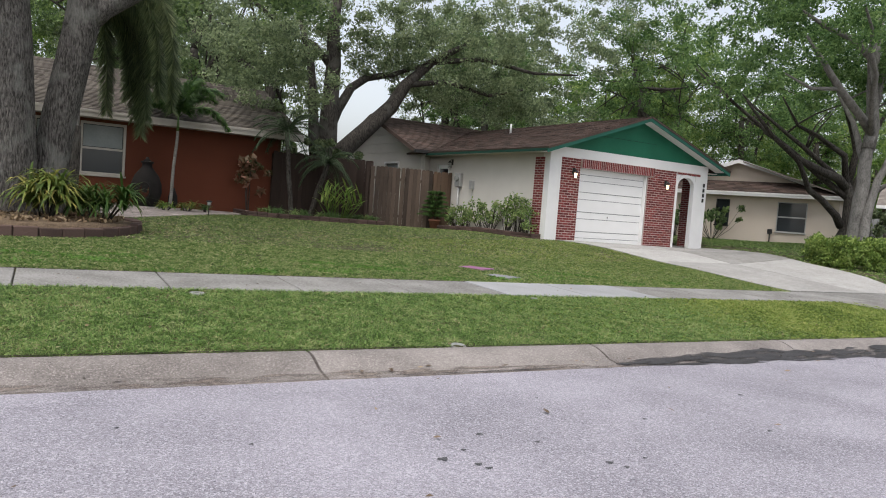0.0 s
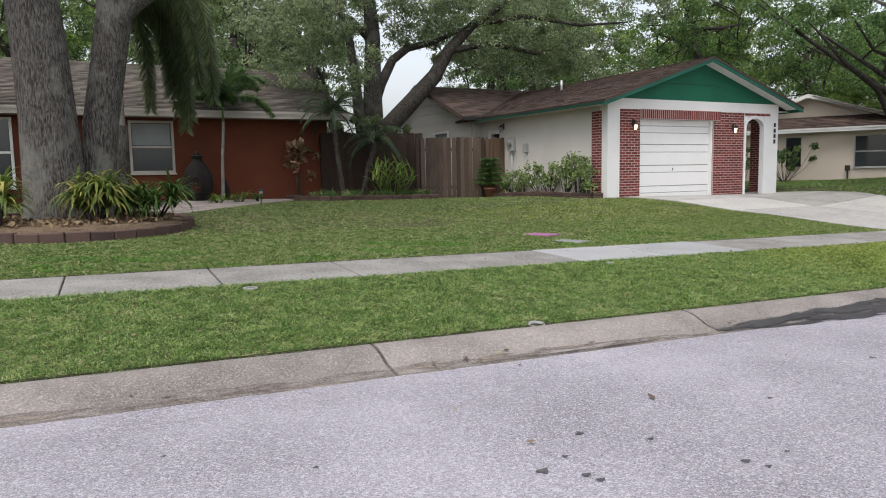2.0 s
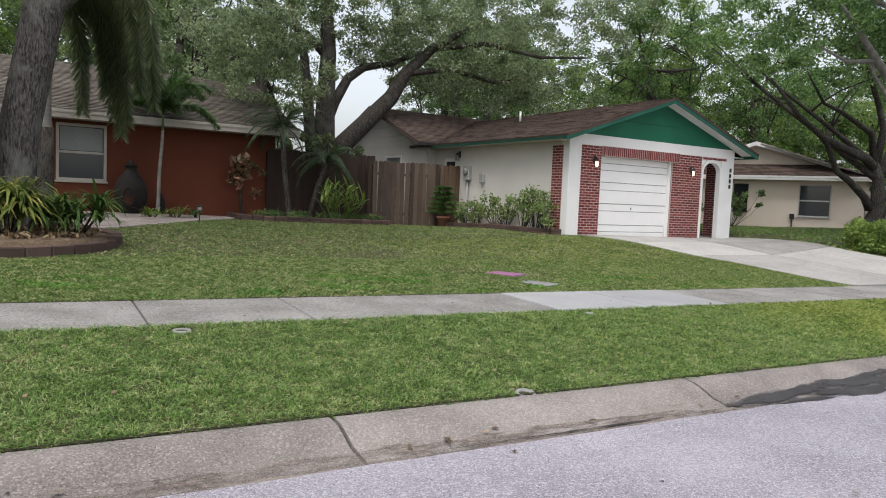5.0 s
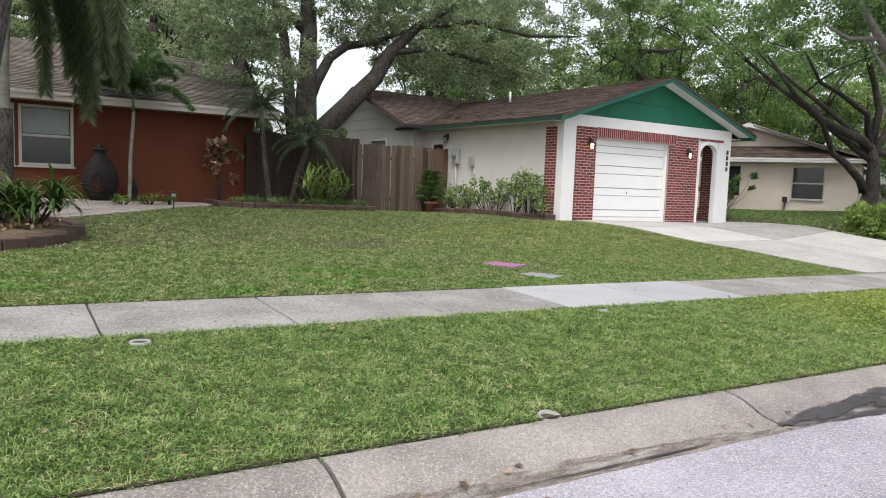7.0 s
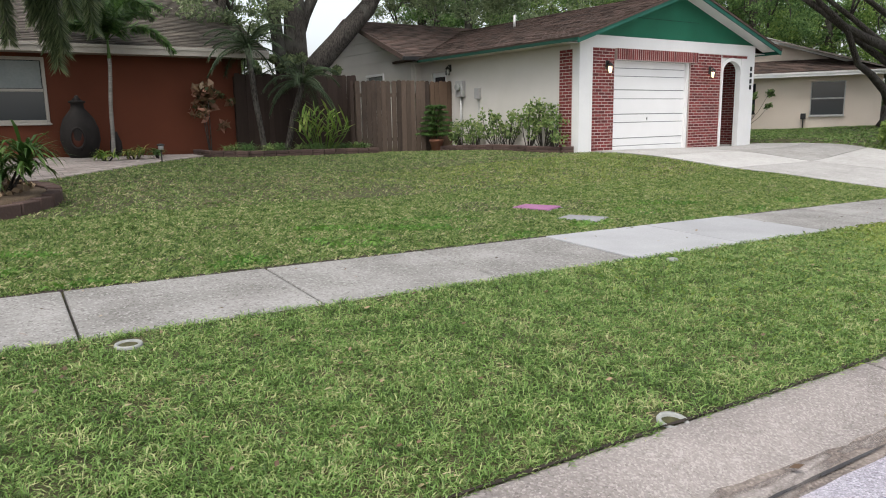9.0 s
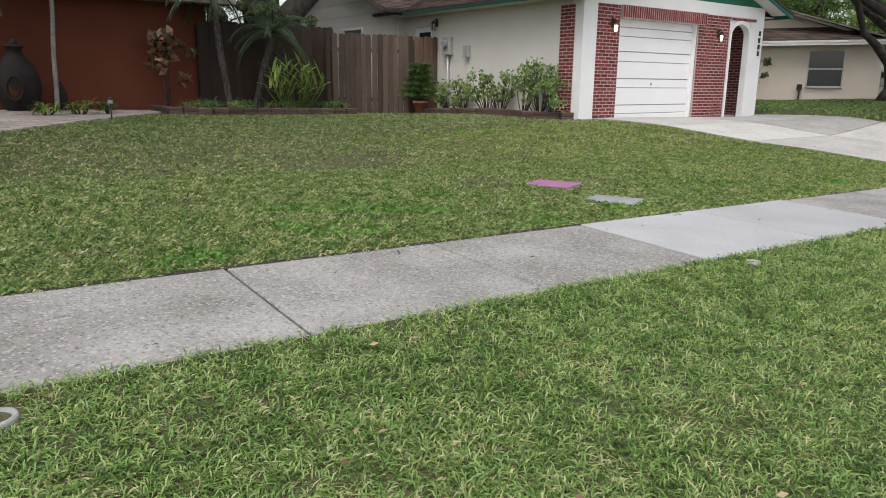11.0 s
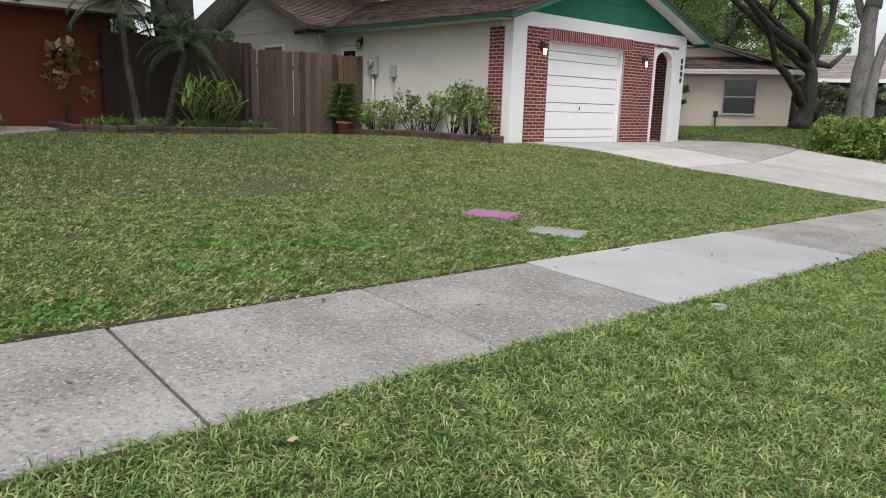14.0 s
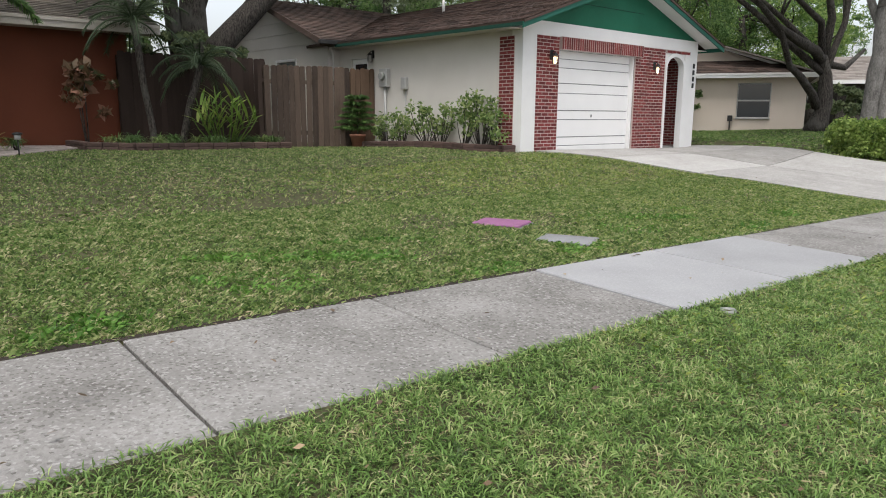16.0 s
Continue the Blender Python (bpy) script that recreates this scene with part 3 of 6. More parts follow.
# west wall with side door opening
holes = [(-21.75, -20.98, 0.85, 2.98)]
WP = pose(WX, 0, 0, 0, 0, -90)
wall_with_holes("west_wall", -22.3, -FY - 0.3, 0.5, 3.42, holes, M_STUCCO, garage, WP, label="cream stucco side wall")
brick_panel(garage, -16.30, -15.88, 0.78, 3.16, pose(WX - 0.018, 0, 0, 0, 0, -90), "brick_strip")
sd = boxed("side_door", -21.75, -20.98, 0.06, 0.11, 0.85, 2.98, M_WHITE, garage, 0, "white side door with a glazed top")
sd.matrix_basis = WP
boxed("door_pane", -21.62, -21.11, 0.05, 0.06, 1.95, 2.85, M_GLASS, sd)
# main body behind, gable end facing the side yard
GXW, MY, RIDY, RIDZ = 12.62, 22.3, 25.5, 4.88
boxed("main_front_wall", GXW, WX + 0.2, MY, MY + 0.2, 0.5, 3.42, M_STUCCO, garage)
wall_with_holes("gable_wall", -28.7, -MY - 0.2, 0.5, 3.45, [(-25.1, -23.95, 1.9, 3.08)], M_STUCCO, garage, pose(GXW, 0, 0, 0, 0, -90))
for z0, z1 in ((3.45, 3.80), (3.81, 4.14), (4.15, 4.70)):
    bm = bmesh.new()
    cut = lambda z: 3.45 * (1 - (z - 3.42) / 1.42)
    slab(bm, [(0, RIDY - cut(z0), z0), (0, RIDY + cut(z0), z0), (0, RIDY + max(cut(z1), 0.05), z1), (0, RIDY - max(cut(z1), 0.05), z1)], (0.1, 0, 0))
    part("gable_board", bm, M_STUCCO, garage).location = (GXW - 0.02, 0, 0)
window(garage, -25.05, -24.0, 1.95, 3.03, M_WHITE, place=pose(GXW, 0, 0, 0, 0, -90))
boxed("back_wall", GXW, EX, 28.5, 28.7, 0.5, 3.45, M_STUCCO, garage)
boxed("east_wall", EX - 0.2, EX, 22.3, 28.5, 0.5, 3.45, M_STUCCO, garage)
# roofs
RX, RZ, OH = 16.38, 4.68, 15.20
roof_plane(garage, (12.50, OH, 3.37), (12.50, 23.2, 3.37), (RX, 25.3, RZ), (RX, OH, RZ), M_SHINGLE, "garage_roof_west", 32, label="brown shingle roof slope with mossy streaks")
roof_plane(garage, (20.28, OH, 3.37), (20.28, 25.3, 3.37), (RX, 25.3, RZ), (RX, OH, RZ), M_SHINGLE, "garage_roof_east", 26)
roof_plane(garage, (12.08, 21.75, 3.44), (20.2, 21.75, 3.44), (20.2, RIDY, RIDZ), (12.08, RIDY, RIDZ), M_SHINGLE, "main_roof_front", 26)
roof_plane(garage, (20.2, 29.25, 3.44), (12.08, 29.25, 3.44), (12.08, RIDY, RIDZ), (20.2, RIDY, RIDZ), M_SHINGLE, "main_roof_back", 26)
# green gable, band, bargeboards, fascia, soffits
bm = bmesh.new()
rise = (RZ - 3.37) / (RX - 12.50)
slab(bm, [(12.99, FY + 0.03, 3.48), (19.77, FY + 0.03, 3.48), (RX, FY + 0.03, RZ - 0.09)], (0, 0.1, 0))
part("gable_panel", bm, M_GREEN, garage, "green painted gable boarding")
bm = bmesh.new()
slab(bm, [(14.9, FY + 0.02, 3.94), (17.2, FY + 0.02, 3.94), (17.2, FY + 0.02, 3.945), (14.9, FY + 0.02, 3.945)], (0, 0.02, 0))
part("gable_joint", bm, M_DARKIN, garage)
for sx, name in ((12.50, "bargeboard"), (20.28, "bargeboard")):
    bm = bmesh.new()
    slab(bm, [(sx, OH + 0.02, 3.33), (RX, OH + 0.02, RZ - 0.04), (RX, OH + 0.02, RZ - 0.15), (sx, OH + 0.02, 3.22)], (0, 0.03, 0))
    part(name, bm, M_TRIM, garage, "green bargeboard")
    bm = bmesh.new()
    ix = sx + (0.12 if sx < RX else -0.12)
    slab(bm, [(ix, OH + 0.05, 3.345), (RX, OH + 0.05, RZ - 0.065), (RX, FY + 0.05, RZ - 0.065), (ix, FY + 0.05, 3.345)], (0, 0, -0.02))
    part("rake_soffit", bm, M_WHITE, garage)
# west board takes the darkened green, east board the plain trim
boxed("fascia", 12.51, 12.54, OH + 0.03, 21.8, 3.27, 3.34, M_EAVE_SHADED, garage, 0, "green eave board with shade in its colour")
boxed("fascia", 20.25, 20.28, OH + 0.03, 22.3, 3.24, 3.34, M_TRIM, garage, 0, "green eave board")
boxed("soffit", 12.54, WX, FY + 0.05, 22.3, 3.27, 3.29, M_STUCCO, garage)
boxed("soffit", EX, 20.25, FY + 0.05, 22.3, 3.27, 3.29, M_WHITE, garage)
boxed("gutter", 12.0, 12.9, 21.66, 21.78, 3.33, 3.43, M_BLACK, garage, 0.01)
for y0, y1, z0, z1 in ((21.75, RIDY, 3.42, RIDZ), (29.25, RIDY, 3.42, RIDZ)):
    bm = bmesh.new()
    slab(bm, [(12.04, y0, z0 + 0.03), (12.04, y1, z1 + 0.03), (12.04, y1, z1 - 0.12), (12.04, y0, z0 - 0.12)], (0.04, 0, 0))
    part("gable_rake", bm, M_SHINGLE, garage)
bm = bmesh.new()
tube(bm, [(GXW - 0.05, 22.1, 3.3), (GXW + 0.1, 22.2, 3.1), (GXW + 0.1, 22.2, 0.8)], [0.04] * 3, 8)
part("downpipe", bm, M_STUCCO, garage)
bm = bmesh.new()
tube(bm, [(15.2, 20.6, 4.15), (15.2, 20.6, 4.62)], [0.04, 0.04], 8)
part("vent_pipe", bm, M_METER, garage)
# house number: plain bars
for k in range(4):
    nb = boxed("number_bar", 19.52, 19.60, -0.02, -0.002, 2.80 - 0.165 * k, 2.92 - 0.165 * k, M_BLACK, garage, 0.003)
    nb.matrix_basis = P


def lantern(x, y, z, rz, lit, label):
    ob = thing("wall_lantern", label, "lantern", (x, y, z), rz, "wall lanterns")
    bm = bmesh.new()
    box(bm, -0.05, 0.05, -0.02, 0, -0.02, 0.18, 0.01)
    tube(bm, [(0, -0.01, 0.10), (0, -0.07, 0.16), (0, -0.11, 0.12)], [0.012] * 3, 6)
    part("bracket", bm, M_BLACK, ob)
    bm = bmesh.new()
    r = bmesh.ops.create_cone(bm, cap_ends=True, segments=6, radius1=0.085, radius2=0.02, depth=0.07)
    bmesh.ops.translate(bm, verts=r["verts"], vec=(0, -0.11, 0.09))
    part("cap", bm, M_BLACK, ob)
    bm = bmesh.new()
    r = bmesh.ops.create_cone(bm, cap_ends=True, segments=6, radius1=0.032, radius2=0.045, depth=0.13)
    bmesh.ops.translate(bm, verts=r["verts"], vec=(0, -0.11, -0.035))
    g = part("glass", bm, M_BULB if lit else M_METER, ob)
    for k in range(6):
        a = k * math.pi / 3
        bm = bmesh.new()
        tube(bm, [(0.052 * math.cos(a), -0.11 + 0.052 * math.sin(a), -0.12), (0.073 * math.cos(a), -0.11 + 0.073 * math.sin(a), 0.05)], [0.006] * 2, 4)
        part("bar", bm, M_BLACK, g)
    return ob


lantern(13.86, FY - 0.0, 2.74, 0, True, "black wall lantern lit beside the garage door")
lantern(17.72, FY - 0.0, 2.70, 0, True, "black wall lantern lit beside the garage door")
lantern(WX, 20.75, 2.98, -90, False, "unlit black wall lantern beside the side door")

mb = thing("electric_meter", "grey metal electric meter box with a round glass dial", "meter", (WX, 20.2, 2.48), -90)
boxed("box", -0.16, 0.16, -0.13, 0, -0.24, 0.20, M_METER, mb, 0.012)
bm = bmesh.new()
lathe(bm, [(0.10, 0.0), (0.10, 0.05), (0.085, 0.09)], 16)
dial = part("dial", bm, M_PIPE, mb)
dial.matrix_basis = pose(0, -0.12, 0.02, 90)
bm = bmesh.new()
tube(bm, [(0, -0.05, -0.24), (0, -0.05, -1.75)], [0.035, 0.035], 8)
part("conduit", bm, M_METER, mb)
pb = thing("cable_box", "small grey cable box on the wall", "cable box", (WX, 19.42, 2.30), -90)
boxed("box", -0.09, 0.09, -0.11, 0, -0.13, 0.15, M_METER, pb, 0.01)
bm = bmesh.new()
tube(bm, [(0.02, -0.03, -0.13), (0.02, -0.03, -1.5)], [0.01, 0.01], 6)
part("cable", bm, M_METER, pb)

# ---- the rust-red house ----
red = thing("red_house", "rust-red stucco house with grey shingle roof and beige windows", "house")
RY = 22.7
RP = pose(0, RY, 0)
wall_with_holes("front_wall", -9, 7.6, 0.5, 3.42, [(-3.3, -1.0, 1.4, 3.2), (0.72, 1.66, 1.76, 3.14), (1.86, 2.95, 1.76, 3.14)], M_RED, red, RP)
window(red, 1.88, 2.93, 1.78, 3.12, M_FASCIA, place=RP)
window(red, 0.74, 1.66, 1.78, 3.12, M_FASCIA, place=RP)
window(red, -3.25, -2.2, 1.45, 3.15, M_WHITE, place=RP)
window(red, -2.1, -1.05, 1.45, 3.15, M_WHITE, place=RP, blind=False)
boxed("side_wall", 7.4, 7.6, RY + 0.2, 30.3, 0.5, 3.42, M_RED, red)
boxed("side_wall", -9, -8.8, RY + 0.2, 30.3, 0.5, 3.42, M_RED, red)
boxed("back_wall", -8.8, 7.4, 30.1, 30.3, 0.5, 3.42, M_RED, red)
roof_plane(red, (-9.5, 22.15, 3.46), (8.15, 22.15, 3.46), (8.15, 26.5, 5.3), (-9.5, 26.5, 5.3), M_SHINGLE2, "roof_front", 38, label="grey-brown shingle roof slope")
roof_plane(red, (8.15, 30.85, 3.46), (-9.5, 30.85, 3.46), (-9.5, 26.5, 5.3), (8.15, 26.5, 5.3), M_SHINGLE2, "roof_back", 26)
boxed("fascia", -9.5, 8.15, 22.11, 22.145, 3.27, 3.45, M_FASCIA, red, 0.004)
boxed("drip_edge", -9.5, 8.15, 22.09, 22.11, 3.40, 3.47, M_FASCIA, red, 0.003)
boxed("soffit", -9.5, 8.15, 22.145, RY, 3.28, 3.30, M_FASCIA, red)
for xg in (-9.0, 7.5):
    bm = bmesh.new()
    slab(bm, [(xg, RY, 3.42), (xg, 30.3, 3.42), (xg, 26.5, 5.2)], (0.1, 0, 0))
    part("gable", bm, M_RED, red)

# ---- the tan house across the drive ----
nb = thing("tan_house", "tan stucco house with brown shingle roof and white eaves", "house", (30.1, 17.0, 0.90), -65.2)
wall_with_holes("front_wall", -9.5, 0, -0.4, 2.22, [(-5.0, -4.4, 0.75, 1.95), (-2.4, -1.2, 0.62, 1.95)], M_TAN, nb)
boxed("side_wall", -0.2, 0, 0.2, 9, -0.4, 2.22, M_TAN, nb)
boxed("far_wall", -9.5, -9.3, 0.2, 9, -0.4, 2.22, M_TAN, nb)
window(nb, -2.36, -1.24, 0.66, 1.91, M_METER, w=0.03, blind=False)
window(nb, -4.96, -4.44, 0.79, 1.91, M_BLACK, w=0.03, blind=False)
roof_plane(nb, (-9.9, -0.45, 2.27), (0.45, -0.45, 2.27), (-1.35, 1.0, 2.85), (-9.9, 1.0, 2.85), M_SHINGLE, "skirt_roof", 8)
boxed("fascia", -9.9, 0.45, -0.49, -0.455, 2.12, 2.28, M_WHITE, nb, 0.004)
boxed("drip_edge", -9.9, 0.45, -0.51, -0.49, 2.22, 2.29, M_WHITE, nb, 0.003)
boxed("soffit", -9.9, 0.45, -0.455, 0, 2.13, 2.15, M_WHITE, nb)
roof_plane(nb, (0.45, -0.45, 2.27), (0.45, 9.5, 2.27), (-4.3, 9.5, 3.80), (-4.3, 0.6, 3.80), M_SHINGLE3, "roof_right", 18)
roof_plane(nb, (-9.9, 0.6, 2.0), (-9.9, 9.5, 2.0), (-4.3, 9.5, 3.80), (-4.3, 0.6, 3.80), M_SHINGLE3, "roof_left", 18)
bm = bmesh.new()
slab(bm, [(-8.6, 1.0, 2.5), (-0.9, 1.0, 2.5), (-4.3, 1.0, 3.72)], (0, 0.1, 0))
part("upper_gable", bm, M_TAN, nb)
for sx, sz in ((-0.9, 2.72), (-8.0, 2.6)):
    bm = bmesh.new()
    slab(bm, [(sx, 0.56, sz), (-4.3, 0.56, 3.83), (-4.3, 0.56, 3.66), (sx, 0.56, sz - 0.17)], (0, 0.05, 0))
    part("rake_board", bm, M_WHITE, nb)
boxed("side_fascia", 0.45, 0.49, -0.45, 9.5, 2.12, 2.28, M_WHITE, nb)
mtr = thing("meter_post", "small dark meter box on a post by the tan wall", "meter", (29.0, 19.35, 0.9), -65.2)
boxed("box", -0.09, 0.09, -0.22, -0.06, 0.5, 0.72, M_BLACK, mtr, 0.01)
boxed("post", -0.025, 0.025, -0.15, -0.1, -0.2, 0.5, M_BARKD, mtr, 0.004)
wing = thing("far_house", "low house with a pale grey shingle roof behind trees", "house", (30.1 + 0.42 * 1.5 + 0.91 * 6, 17.0 - 0.91 * 1.5 + 0.42 * 6, 0.9), -65.2)
boxed("wall", 0, 16, 0, 8, -0.4, 2.25, M_BARKD, wing)
roof_plane(wing, (-0.4, -0.5, 2.25), (16.4, -0.5, 2.25), (16.4, 4, 3.55), (-0.4, 4, 3.55), M_SHINGLE3, "roof_front", 16)
roof_plane(wing, (16.4, 8.5, 2.25), (-0.4, 8.5, 2.25), (-0.4, 4, 3.55), (16.4, 4, 3.55), M_SHINGLE3, "roof_back", 10)
boxed("fascia", -0.4, 16.4, -0.54, -0.505, 2.1, 2.26, M_WHITE, wing)

# ---- fences ----


def board_mesh(name, w, h, t, material):
    """A dog-eared fence board standing on z = 0, facing -y."""
    bm = bmesh.new()
    e = 0.03
    out = [(0, 0), (w, 0), (w, h - e), (w - e, h), (e, h), (0, h - e)]
    slab(bm, [(x, 0, z) for x, z in out], (0, t, 0))
    me = bpy.data.meshes.new(name)
    bmesh.ops.recalc_face_normals(bm, faces=bm.faces)
    bm.to_mesh(me)
    bm.free()
    me.materials.append(material)
    return me


def fence(name, label, p0, p1, top, material, cat="fence", n=None, rail_mat=None, gap=0.0045):
    p0, p1 = Vector(p0), Vector(p1)
    d = p1 - p0
    rz = math.degrees(math.atan2(d.y, d.x))
    g = float(height((p0.x + p1.x) / 2, (p0.y + p1.y) / 2))
    ob = thing(name, label, cat, (p0.x, p0.y, g), rz)
    long = d.length
    n = n or round(long / 0.145)
    w = long / n
    kinds = [board_mesh("board", w - gap * (1 + 0.5 * k), top - g + 0.03 - 0.012 * k, 0.02, material) for k in range(3)]
    for k in range(n):
        b = new("board", random.choice(kinds))
        b.parent = ob
        b.matrix_basis = pose(k * w + 0.003, random.uniform(-0.006, 0.006), -0.04, random.uniform(-0.4, 0.4), random.uniform(-0.5, 0.5), 0)
    for z in (0.3, 1.5):
        boxed("rail", 0, long, 0.03, 0.07, z, z + 0.09, rail_mat or material, ob)
    for x in (0.0, long / 2, long - 0.1):
        boxed("post", x, x + 0.09, 0.07, 0.16, -0.3, top - g - 0.1, rail_mat or material, ob)
    return ob


fence("wooden_fence", "weathered grey-brown board fence", (10.12, 21.1), (12.28, 20.78), 2.72, M_BOARD, gap=0.008)
fence("wooden_gate", "brown wooden side gate beside the white wall", (12.30, 20.78), (12.96, 20.68), 2.71, mat("gate_boards", (0.055, 0.034, 0.022), (0.14, 0.09, 0.06), 2.5, 0.9, 0.4, 30, 0.45, piece=0.3, stretch=(4, 4, 0.6)), "gate", 5)
fence("dark_fence", "dark stained board fence with shade in its colour", (7.3, 22.45), (10.75, 22.3), 2.92, M_DARKB, gap=-0.006)
fence("dark_fence", "dark stained board fence with shade in its colour", (10.15, 21.15), (10.75, 22.25), 2.80, M_DARKB, gap=-0.006)

# ---- plants ----


def leaf_cloud(centres, radii, count, size, seed, flat=0.6, long=1.8, tri=False):
    """Small pointed leaves scattered in clumps: corners of loose quads."""
    r = np.random.default_rng(seed)
    c = np.repeat(np.asarray(centres, float), count, axis=0)
    rad = np.repeat(np.asarray(radii, float), count)[:, None]
    p = r.normal(size=(len(c), 3))
    p /= np.linalg.norm(p, axis=1)[:, None]
    p = c + p * rad * (r.random((len(c), 1)) ** 0.45) * np.array([1, 1, flat])
    a = r.normal(size=(len(c), 3))
    a /= np.linalg.norm(a, axis=1)[:, None]
    b = np.cross(a, r.normal(size=(len(c), 3)))
    b /= np.linalg.norm(b, axis=1)[:, None] + 1e-9
    s = size * (0.6 + 0.8 * r.random((len(c), 1)))
    a, b = a * s * long / 2, b * s / 2
    if tri:
        return np.stack([p - a, p + b * 1.5, p + a], axis=1)
    return np.stack([p - a, p + b, p + a, p - b], axis=1)


def grow(base, top, r0, r1, bend, rnd, steps=7):
    base, top = Vector(base), Vector(top)
    side = Vector((rnd.uniform(-1, 1), rnd.uniform(-1, 1), rnd.uniform(-0.3, 0.6))) * bend
    path, rad = [], []
    for k in range(steps):
        f = k / (steps - 1)
        path.append(base.lerp(top, f) + side * math.sin(f * math.pi) + Vector((rnd.uniform(-1, 1), rnd.uniform(-1, 1), 0)) * bend * 0.12)
        rad.append(r0 + (r1 - r0) * f)
    return path, rad


def oak(x, y, label, stems, crown, leaf, bark, seed, clumps=110, per=110, size=0.20, limb=0.14, clump_r=(0.55, 1.1), flare=1.35, limbs=9, floor=None):
    """A spreading oak: stems [(lean x, lean y, height, radius)], crown (cx, cy, cz, rx, ry, rz), from the base."""
    rnd = random.Random(seed)
    z = float(height(x, y))
    ob = thing("oak_tree", label, "tree", (x, y, z - 0.05))
    cx, cy, cz, rx, ry, rz = crown
    tips = []
    for n, (lx, ly, h, r) in enumerate(stems):
        bm = bmesh.new()
        off = Vector((rnd.uniform(-0.2, 0.2) * (n > 0), rnd.uniform(-0.2, 0.2) * (n > 0), 0))
        path, rad = grow(off, (lx, ly, h), r, r * (0.55 if n == 0 else 0.25), 0.2, rnd, 9)
        rad[0] *= flare
        rad[1] *= 1 + (flare - 1) * 0.35
        tube(bm, path, rad, 14, 0.10, seed + n)
        part("trunk", bm, bark, ob)
        tips += [(path[-1], rad[-1]), (path[-3], rad[-3])]
    cents, rads = [], []
    for k in range(clumps):
        while True:
            q = Vector((rnd.uniform(-1, 1), rnd.uniform(-1, 1), rnd.uniform(-1, 1)))
            if 0.25 < q.length < 1:
                break
        c = Vector((cx + q.x * rx, cy + q.y * ry, cz + q.z * rz))
        if floor is not None and c.z < floor:
            c.z = floor + rnd.random() * 0.8
        cents.append(c)
        rads.append(rnd.uniform(*clump_r))
    for k in range(limbs):
        p, r = rnd.choice(tips)
        goal = rnd.choice(cents)
        bm = bmesh.new()
        path, rad = grow(p, goal, min(r * 0.7, limb), 0.03, 0.5, rnd, 7)
        tube(bm, path, rad, 7, 0.1, seed + 50 + k)
        for j in range(3):
            q = path[rnd.randrange(2, 6)]
            g2 = min(rnd.sample(cents, min(12, len(cents))), key=lambda c: (c - q).length)
            pa, ra = grow(q, g2, 0.05, 0.012, 0.25, rnd, 5)
            tube(bm, pa, ra, 5, 0.1, seed + 90 + j)
        part("limb", bm, bark, ob)
    fan("crown", leaf_cloud(cents, rads, int(per * 2.3), size * 0.66, seed, tri=True), 3, leaf, ob)
    return ob


def frond(bm_v, base, direction, length, droop, rnd, leaflets=34, width=0.30, leaf_w=0.025, plume=0.0):
    """The leaflets of one feather frond, as quads, and its rib's path."""
    d = Vector(direction).normalized()
    side = d.cross(Vector((0, 0, 1)))
    side = side.normalized() if side.length > 1e-3 else Vector((1, 0, 0))
    path, p, dd = [], Vector(base), d.copy()
    for k in range(leaflets):
        path.append(p.copy())
        p = p + dd * (length / leaflets)
        dd = (dd + Vector((0, 0, -droop / leaflets))).normalized()
        f = k / leaflets
        w = width * math.sin(min(1, 0.15 + f * 1.1) * math.pi * 0.9) ** 0.6 if f < 0.99 else width * 0.3
        for s in (-1, 1):
            q = Vector((rnd.uniform(-1, 1), rnd.uniform(-1, 1), rnd.uniform(-1, 1))) * plume
            way = (side * s + dd * 0.55 + Vector((0, 0, -0.25)) + q).normalized()
            tip = path[-1] + way * w * rnd.uniform(0.85, 1.1) + Vector((0, 0, -0.12 * w))
            n = way.cross(dd).normalized().cross(way) * leaf_w
            m = path[-1].lerp(tip, 0.45)
            bm_v += [path[-1], m + n, tip, m - n]
    return path


